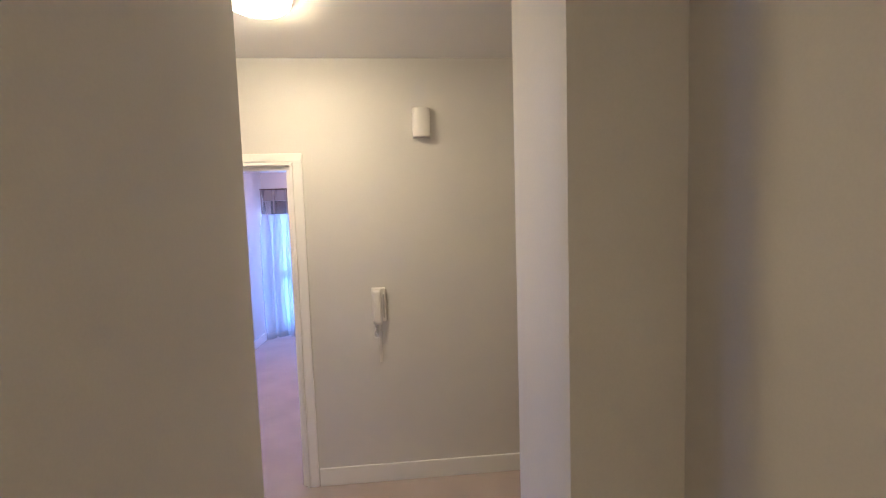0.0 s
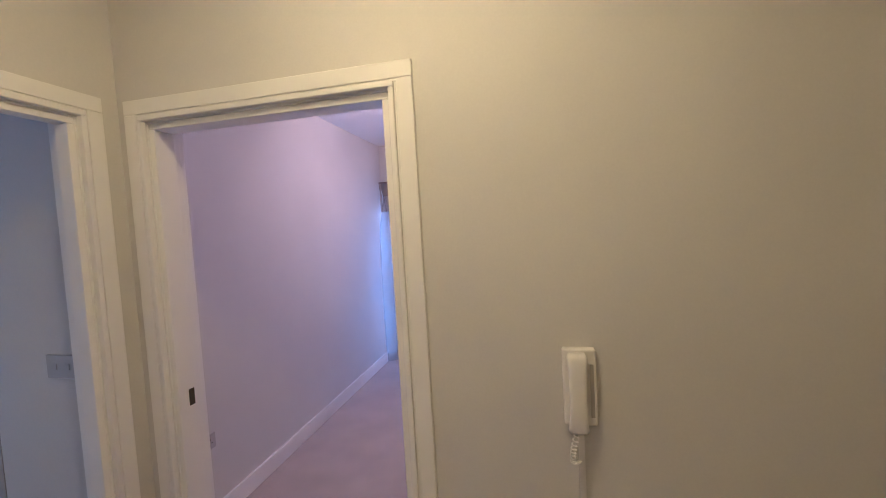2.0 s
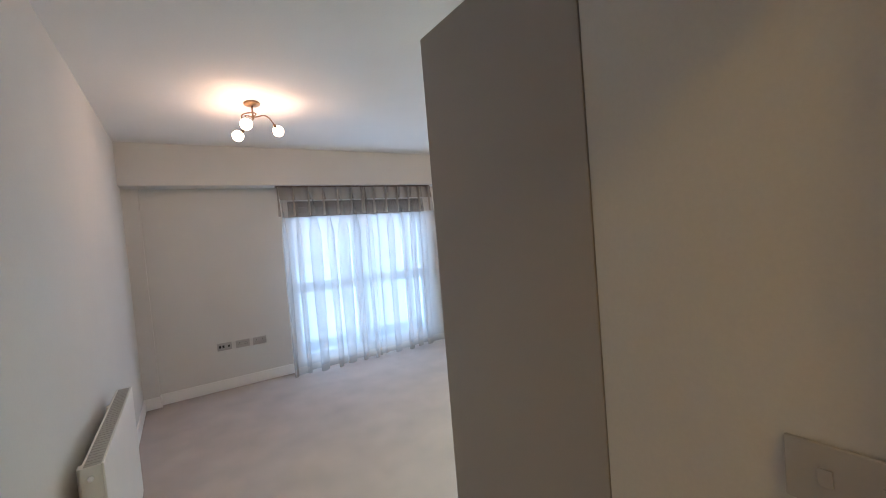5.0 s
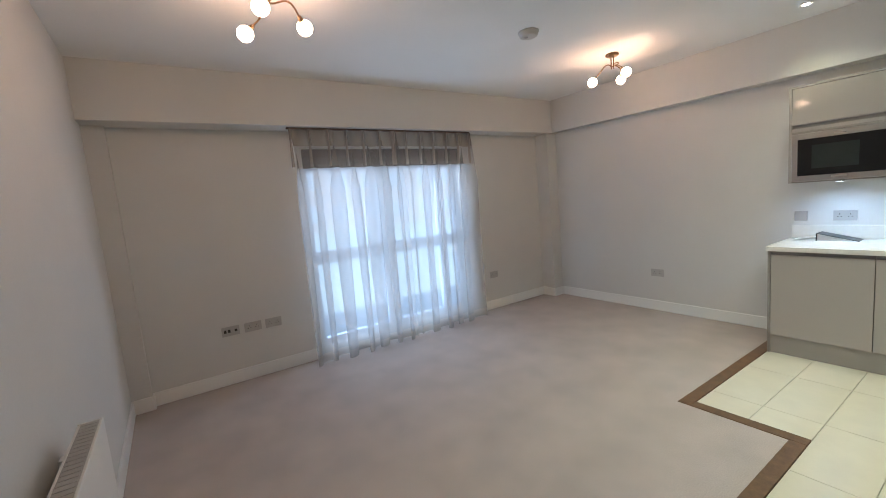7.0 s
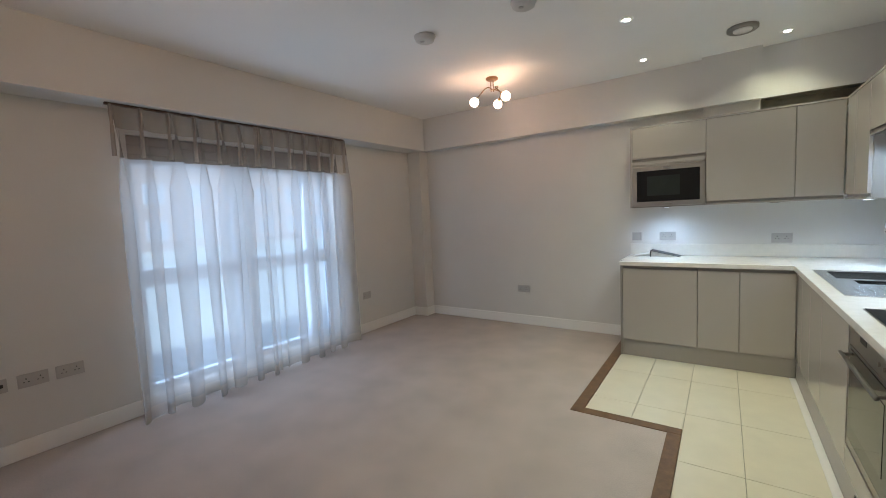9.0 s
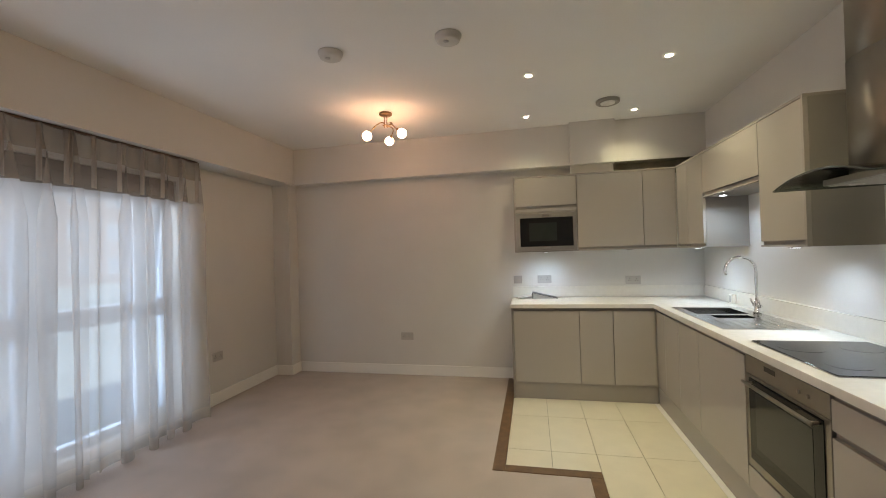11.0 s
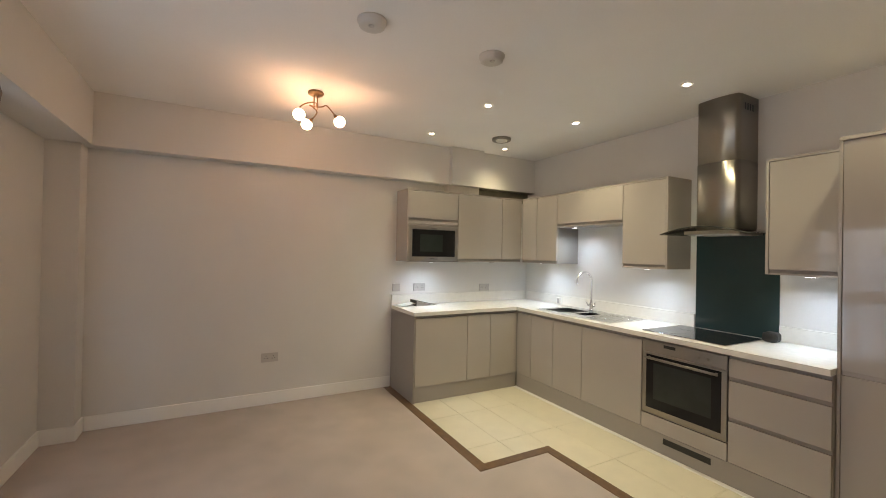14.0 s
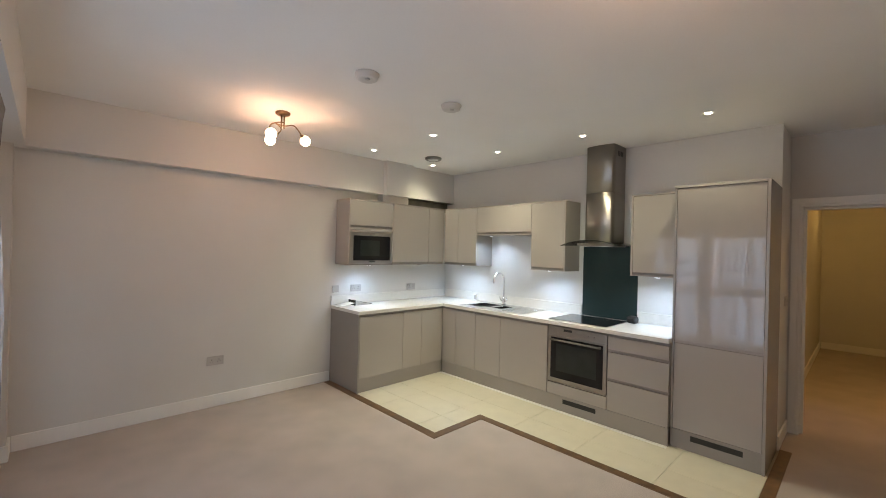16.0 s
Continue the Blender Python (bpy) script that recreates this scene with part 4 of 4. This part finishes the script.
def ceiling_lamp(x, y, turn, arms, label, bulb=GLOBE):
    ob = thing("ceiling_lamp", (x, y, H), label, "ceiling lamp", "three-globe ceiling lamps")
    bm = bmesh.new()
    lathe(bm, (x, y, H), [(0.055, -0.001), (0.060, -0.008), (0.058, -0.020), (0.045, -0.028), (0.012, -0.030)], 28)
    part("ceiling_rose", bm, BRONZE, ob, "antique brass ceiling rose", True)
    bm = bmesh.new()
    for s in (-1, 1):
        tube(bm, (x + s * 0.012, y, H - 0.028), (x + s * 0.012, y, H - 0.135), 0.005, n=10)
    part("stem", bm, BRONZE, ob, "", True)
    for i, (deg, reach, drop) in enumerate(arms):
        a = radians(deg + turn)
        c, s = math.cos(a), math.sin(a)
        pts = []
        for k in range(19):
            w = k / 18
            r = reach * w
            side = 0.045 * math.sin(2 * math.pi * w) * (1 - 0.4 * w)
            z = H - 0.115 + 0.030 * math.sin(math.pi * w) - 0.055 * w * w - (drop - 0.17) * w
            pts.append((x + r * c - side * s, y + r * s + side * c, z))
        bm = bmesh.new()
        sweep(bm, pts, 0.0048, 10)
        arm = part("arm", bm, BRONZE, ob, "curled antique brass arm", True)
        end = Vector(pts[-1])
        d = (Vector(pts[-1]) - Vector(pts[-3])).normalized()
        bm = bmesh.new()
        tube(bm, end - d * 0.006, end + d * 0.028, 0.010, 0.018, 14)
        part("lamp_holder", bm, BRONZE, arm, "", True)
        bm = bmesh.new()
        ball(bm, end + d * 0.058, 0.042, 1.0, 18)
        part("globe", bm, bulb, arm, "lit opal glass globe", True)
    return ob


ARMS = [(0, 0.15, 0.17), (120, 0.15, 0.19), (240, 0.15, 0.18)]
ceiling_lamp(-4.31, 4.233, 90, ARMS, "antique brass ceiling lamp with three lit opal globes")
ceiling_lamp(-4.295, 1.208, 84, ARMS, "antique brass ceiling lamp with three lit globes near door")
ceiling_lamp(0.12, 3.62, 60, ARMS, "antique brass ceiling lamp with lit globes in bedroom", GLOBE_BED)


def hall_lamp_or_fill(hx, hy, s=1.0):
    ob = thing("hall_light_or_fill", (hx, hy, H), "round opal dome hall light, one real, two added unseen for brightness", "ceiling lamp")
    bm = bmesh.new()
    lathe(bm, (hx, hy, H), [(r * s, h) for r, h in [(0.15, -0.0005), (0.152, -0.015), (0.14, -0.02)]], 36)
    part("base_ring", bm, WHITEP, ob, "", True)
    bm = bmesh.new()
    lathe(bm, (hx, hy, H), [(r * s, h) for r, h in [(0.14, -0.0205), (0.138, -0.032), (0.125, -0.045), (0.10, -0.056), (0.06, -0.063), (0.015, -0.066)]], 36)
    part("dome", bm, DOME, ob, "lit opal glass dome", True)


hall_lamp_or_fill(0.40, 0.665, 1.05)
# the next two domes are added out of view to brighten the hall walls
hall_lamp_or_fill(2.9, 0.90, 0.62)
hall_lamp_or_fill(1.15, -2.55, 0.78)
SPOTS = [(-3.054, 4.74), (-3.02, 3.783), (-2.085, 3.726), (-2.071, 2.714), (-2.03, 1.70), (-2.054, 4.835)]


def downlight(x, y):
    ob = thing("downlight", (x, y, H), "small round recessed downlight, lit", "downlight", "kitchen downlights")
    bm = bmesh.new()
    lathe(bm, (x, y, H), [(0.044, -0.0005), (0.044, -0.004), (0.036, -0.006), (0.030, -0.003)], 24)
    part("bezel", bm, WHITEP, ob, "", True)
    bm = bmesh.new()
    lathe(bm, (x, y, H), [(0.021, -0.0035), (0.021, -0.0065), (0.014, -0.008)], 20)
    part("lens", bm, SPOTG, ob, "lit lens", True)
    lamp("SPOT", "downlight_beam", look((x, y, H - 0.02), (x, y, 0)), SPOT_POWER * (0.42 if y > 4.5 else 1.0 if y > 3 else 0.68), (0.97, 0.95, 0.64), radius=0.03, cone=(124, 1.0))


for sx, sy in SPOTS:
    downlight(sx, sy)


def under_light(side, u, d, z, lit=True):
    x, y, _ = at_wall(side, u, d, z)
    ob = thing("under_cabinet_light", (x, y, z), "small %s under-cabinet light" % ("lit cool white" if lit else "round steel unlit"), "cabinet light", "under-cabinet lights")
    bm = bmesh.new()
    lathe(bm, (x, y, z), [(0.032, -0.0005), (0.032, -0.006), (0.028, -0.007)], 22)
    part("housing", bm, STEEL, ob, "", True)
    bm = bmesh.new()
    lathe(bm, (x, y, z), [(0.024, -0.0071), (0.024, -0.0085)], 20)
    part("lens", bm, LEDG if lit else WHITEP, ob, "lit lens" if lit else "")
    if lit:
        lamp("SPOT", "cabinet_beam", look((x, y, z - 0.012), at_wall(side, u, d - 0.02, 0.3)), STRIP_POWER, (0.56, 0.77, 1.0), radius=0.03, cone=(160, 1.0))


for sd, uu, zz in (("north", -2.90, 1.389), ("north", -2.10, 1.389), ("east", 4.67, 1.389), ("east", 4.17, 1.789), ("east", 3.32, 1.389), ("east", 2.18, 1.389)):
    under_light(sd, uu, 0.265, zz, uu != -2.10)


def detector(x, y, r, label):
    ob = thing("smoke_detector", (x, y, H), label, "smoke detector", "ceiling detectors")
    bm = bmesh.new()
    lathe(bm, (x, y, H), [(r, -0.0005), (r, -0.010), (r * 0.93, -0.013), (r * 0.86, -0.034), (r * 0.72, -0.040), (r * 0.5, -0.041)], 32)
    part("cover", bm, DETECT, ob, "", True)
    bm = bmesh.new()
    lathe(bm, (x - 0.01, y - 0.02, H - 0.041), [(0.016, 0), (0.016, -0.004), (0.011, -0.006)], 16)
    part("sensor_cap", bm, PLATE, ob, "grey sensor cap", True)


detector(-4.25, 3.075, 0.078, "round white smoke detector on the living room ceiling")
detector(-3.485, 3.075, 0.080, "round white heat detector nearer the kitchen")


def ceiling_vent():
    x, y = -2.345, 4.51
    ob = thing("ceiling_vent", (x, y, H), "round grey-white extract valve on the kitchen ceiling", "ceiling vent")
    bm = bmesh.new()
    lathe(bm, (x, y, H), [(0.100, -0.0005), (0.100, -0.022), (0.088, -0.030), (0.070, -0.022)], 32)
    part("ring", bm, TRIM, ob, "", True)
    bm = bmesh.new()
    lathe(bm, (x, y, H), [(0.030, -0.005), (0.062, -0.022), (0.060, -0.030), (0.02, -0.034)], 28)
    part("disc", bm, WHITEP, ob, "", True)


ceiling_vent()

# ---- radiators ----


def radiator(name, axis, wall_at, into, lo, hi, z0, z1, label):
    mid = ((lo + hi) / 2, wall_at, 0) if axis == "x" else (wall_at, (lo + hi) / 2, 0)
    ob = thing(name, mid, label, "radiator")

    def put(nm, u0, u1, d0, d1, w0, w1, mat, lab="", bev=0.0, parent=None):
        e0, e1 = sorted((wall_at + into * d0, wall_at + into * d1))
        return boxed(nm, (u0, u1, e0, e1, w0, w1), mat, parent or ob, lab, bev)

    put("front_panel", lo, hi, 0.098, 0.108, z0, z1, WHITEP, "", 0.003)
    put("back_panel", lo + 0.01, hi - 0.01, 0.034, 0.042, z0, z1 - 0.004, WHITEP, "", 0.002)
    put("side_cover", lo, lo + 0.006, 0.033, 0.098, z0 + 0.01, z1 - 0.002, WHITEP, "", 0.002)
    put("side_cover", hi - 0.006, hi, 0.033, 0.098, z0 + 0.01, z1 - 0.002, WHITEP, "", 0.002)
    g = put("top_grille", lo + 0.007, hi - 0.007, 0.043, 0.097, z1 - 0.010, z1 - 0.004, PLATE, "pale grey slotted top grille")
    n = int((hi - lo) / 0.03)
    for k in range(n):
        u = lo + 0.02 + k * 0.03
        put("slat", u, u + 0.012, 0.046, 0.094, z1 - 0.004, z1 - 0.002, PLATE, parent=g)
    for u in (lo + 0.15, hi - 0.15):
        put("wall_bracket", u - 0.02, u + 0.02, 0.0005, 0.034, z0 + 0.05, z1 - 0.05, WHITEP)
    for u, s in ((lo, -1), (hi, 1)):
        bm = bmesh.new()
        y = wall_at + into * 0.066
        tube(bm, (u, y, z1 - 0.045), (u + s * 0.012, y, z1 - 0.045), 0.011, n=6)
        part("bleed_plug", bm, CHROME, ob, "chrome bleed plug")
        bm = bmesh.new()
        sweep(bm, [(u, y, z0 + 0.03), (u + s * 0.03, y, z0 + 0.03), (u + s * 0.045, y, z0 + 0.02), (u + s * 0.05, y, z0 - 0.02), (u + s * 0.05, y, 0.001)], 0.0075, 10)
        part("pipe", bm, CHROME, ob, "", True)
        bm = bmesh.new()
        tube(bm, (u + s * 0.048, y, z0 - 0.01), (u + s * 0.048, y, z0 + 0.075), 0.017, 0.014, 14)
        part("valve", bm, WHITEP, ob, "", True)


radiator("radiator", "x", SY + 0.022, 1, -3.945, -2.86, 0.15, 0.805, "white double-panel radiator under the plain wall")
radiator("radiator", "x", NY, -1, 0.45, 1.65, 0.15, 0.70, "white panel radiator below the bedroom wall")

# ---- hall things ----


def entry_phone():
    x, y, z = 0.818, 1.37, 1.065
    ob = thing("entry_phone", (x, y, z), "white plastic door entry phone with hanging handset", "entry phone")
    bm = bmesh.new()
    box(bm, x - 0.040, x + 0.048, y - 0.030, y - 0.0005, z + 0.005, z + 0.222, 0.006)
    part("wall_base", bm, WHITEP, ob)
    bm = bmesh.new()
    rings = []
    for k in range(23):
        w = k / 22
        end = abs(2 * w - 1)
        half = 0.022 + 0.007 * end ** 3
        if k in (0, 22):
            half *= 0.75
        out = 0.052 + 0.016 * (1 - end ** 2) ** 0.5 if end < 1 else 0.050
        inner = 0.0315 if end > 0.55 else 0.042
        zz = z - 0.010 + 0.224 * w
        ring = []
        for q in range(20):
            t = 2 * math.pi * q / 20
            c, s = math.cos(t), math.sin(t)
            px = half * math.copysign(abs(c) ** 0.55, c)
            py = math.copysign(abs(s) ** 0.55, s)
            ring.append(bm.verts.new((x - 0.004 + px, y - (inner + out) / 2 - (out - inner) / 2 * py, zz)))
        rings.append(ring)
    for p, q in zip(rings, rings[1:]):
        for k in range(20):
            n = (k + 1) % 20
            bm.faces.new((p[k], p[n], q[n], q[k]))
    bm.faces.new(rings[0])
    bm.faces.new(rings[-1])
    bmesh.ops.recalc_face_normals(bm, faces=bm.faces)
    part("handset", bm, WHITEP, ob, "white curved handset", True)
    boxed("slot", (x + 0.031, x + 0.041, y - 0.0312, y - 0.030, z + 0.03, z + 0.18), PLATE, ob, "grey side slot")
    bm = bmesh.new()
    pts = []
    for k in range(120):
        w = k / 119
        a = w * 2 * math.pi * 13
        cx = x - 0.010 - 0.014 * math.sin(math.pi * w)
        cz = z - 0.008 - 0.085 * math.sin(math.pi * w * 0.62)
        pts.append((cx + 0.007 * math.cos(a), y - 0.045 + 0.007 * math.sin(a), cz))
    sweep(bm, pts, 0.0022, 6)
    part("coiled_cord", bm, WHITEP, ob, "white coiled cord", True)
    boxed("cable_cover", (x - 0.004, x + 0.012, y - 0.010, y - 0.0005, 0.80, z + 0.004), WHITEP, ob, "painted cable cover")


entry_phone()


def chime():
    x, y, z = 1.13, 1.37, 2.222
    ob = thing("door_chime", (x, y, z), "white plastic wall sounder with rounded front", "door chime")
    bm = bmesh.new()
    n = 14
    rings = []
    for zz, s in ((z, 0.93), (z + 0.006, 1), (z + 0.172, 1), (z + 0.178, 0.93)):
        ring = [bm.verts.new((x - 0.055, y - 0.0005, zz))]
        for i in range(n + 1):
            a = math.pi * i / n
            ring.append(bm.verts.new((x - 0.055 * s * math.cos(a), y - 0.018 - 0.042 * s * math.sin(a) ** 0.8, zz)))
        ring.append(bm.verts.new((x + 0.055, y - 0.0005, zz)))
        rings.append(ring)
    for p, q in zip(rings, rings[1:]):
        for i in range(len(p) - 1):
            bm.faces.new((p[i], p[i + 1], q[i + 1], q[i]))
    bm.faces.new(rings[0])
    bm.faces.new(rings[-1][::-1])
    bmesh.ops.recalc_face_normals(bm, faces=bm.faces)
    part("cover", bm, WHITEP, ob)


chime()

# ---- outside ----


def outside():
    bm = bmesh.new()
    box(bm, -300, 300, -300, 300, -0.6, -0.35)
    structure("ground", bm, PAVE, "pale paved ground outside the windows", "ground")
    for nm, x0, x1, y0, y1, face in (("brick_building", -46, -38, -30, 34, "x"), ("brick_building", -16, 18, 30, 38, "y")):
        ob = thing(nm, ((x0 + x1) / 2, (y0 + y1) / 2, -0.35), "far brick apartment building with white framed windows", "building", "buildings outside")
        boxed("wall", (x0, x1, y0, y1, -0.35, 9.5), BRICK, ob)
        boxed("roof", (x0 - 0.3, x1 + 0.3, y0 - 0.3, y1 + 0.3, 9.5, 9.8), PAVE, ob)
        span = (y0, y1) if face == "x" else (x0, x1)
        u = span[0] + 1.2
        while u < span[1] - 1.6:
            for z in (0.4, 3.2, 6.0):
                b = (x1, x1 + 0.05, u, u + 1.5, z, z + 1.5) if face == "x" else (u, u + 1.5, y0 - 0.05, y0, z, z + 1.5)
                w = boxed("window", b, FARWHITE, ob, "white framed window")
                b = (x1 + 0.05, x1 + 0.06, u + 0.12, u + 0.7, z + 0.12, z + 1.38) if face == "x" else (u + 0.12, u + 0.7, y0 - 0.06, y0 - 0.05, z + 0.12, z + 1.38)
                boxed("pane", b, FARPANE, w)
                b = (x1 + 0.05, x1 + 0.06, u + 0.8, u + 1.38, z + 0.12, z + 1.38) if face == "x" else (u + 0.8, u + 1.38, y0 - 0.06, y0 - 0.05, z + 0.12, z + 1.38)
                boxed("pane", b, FARPANE, w)
            u += 3.0


outside()

# ---- floor tiles ----


def tiles():
    floor = bpy.data.objects["floor"]
    cols = [-3.2515, -2.95, -2.65, -2.345, -1.90]
    rows = [1.301, 1.84, 2.445, 3.045, 3.65, 4.255, 4.70]
    made = {}
    for i in range(4):
        for j in range(6):
            x0, x1, y0, y1 = cols[i], cols[i + 1], rows[j], rows[j + 1]
            if i < 2:
                y0 = max(y0, 3.4135)
                if y1 <= y0:
                    continue
            g = 0.0016
            key = (round(x1 - x0, 3), round(y1 - y0, 3))
            if key not in made:
                bm = bmesh.new()
                box(bm, -(x1 - x0) / 2 + g, (x1 - x0) / 2 - g, -(y1 - y0) / 2 + g, (y1 - y0) / 2 - g, -0.0115, -0.0008, 0.0012)
                me = bpy.data.meshes.new("floor_tile")
                bm.to_mesh(me)
                bm.free()
                me.materials.append(TILE)
                made[key] = me
            ob = new("floor_tile", made[key])
            ob.location = ((x0 + x1) / 2, (y0 + y1) / 2, 0)
            ob.parent = floor


tiles()
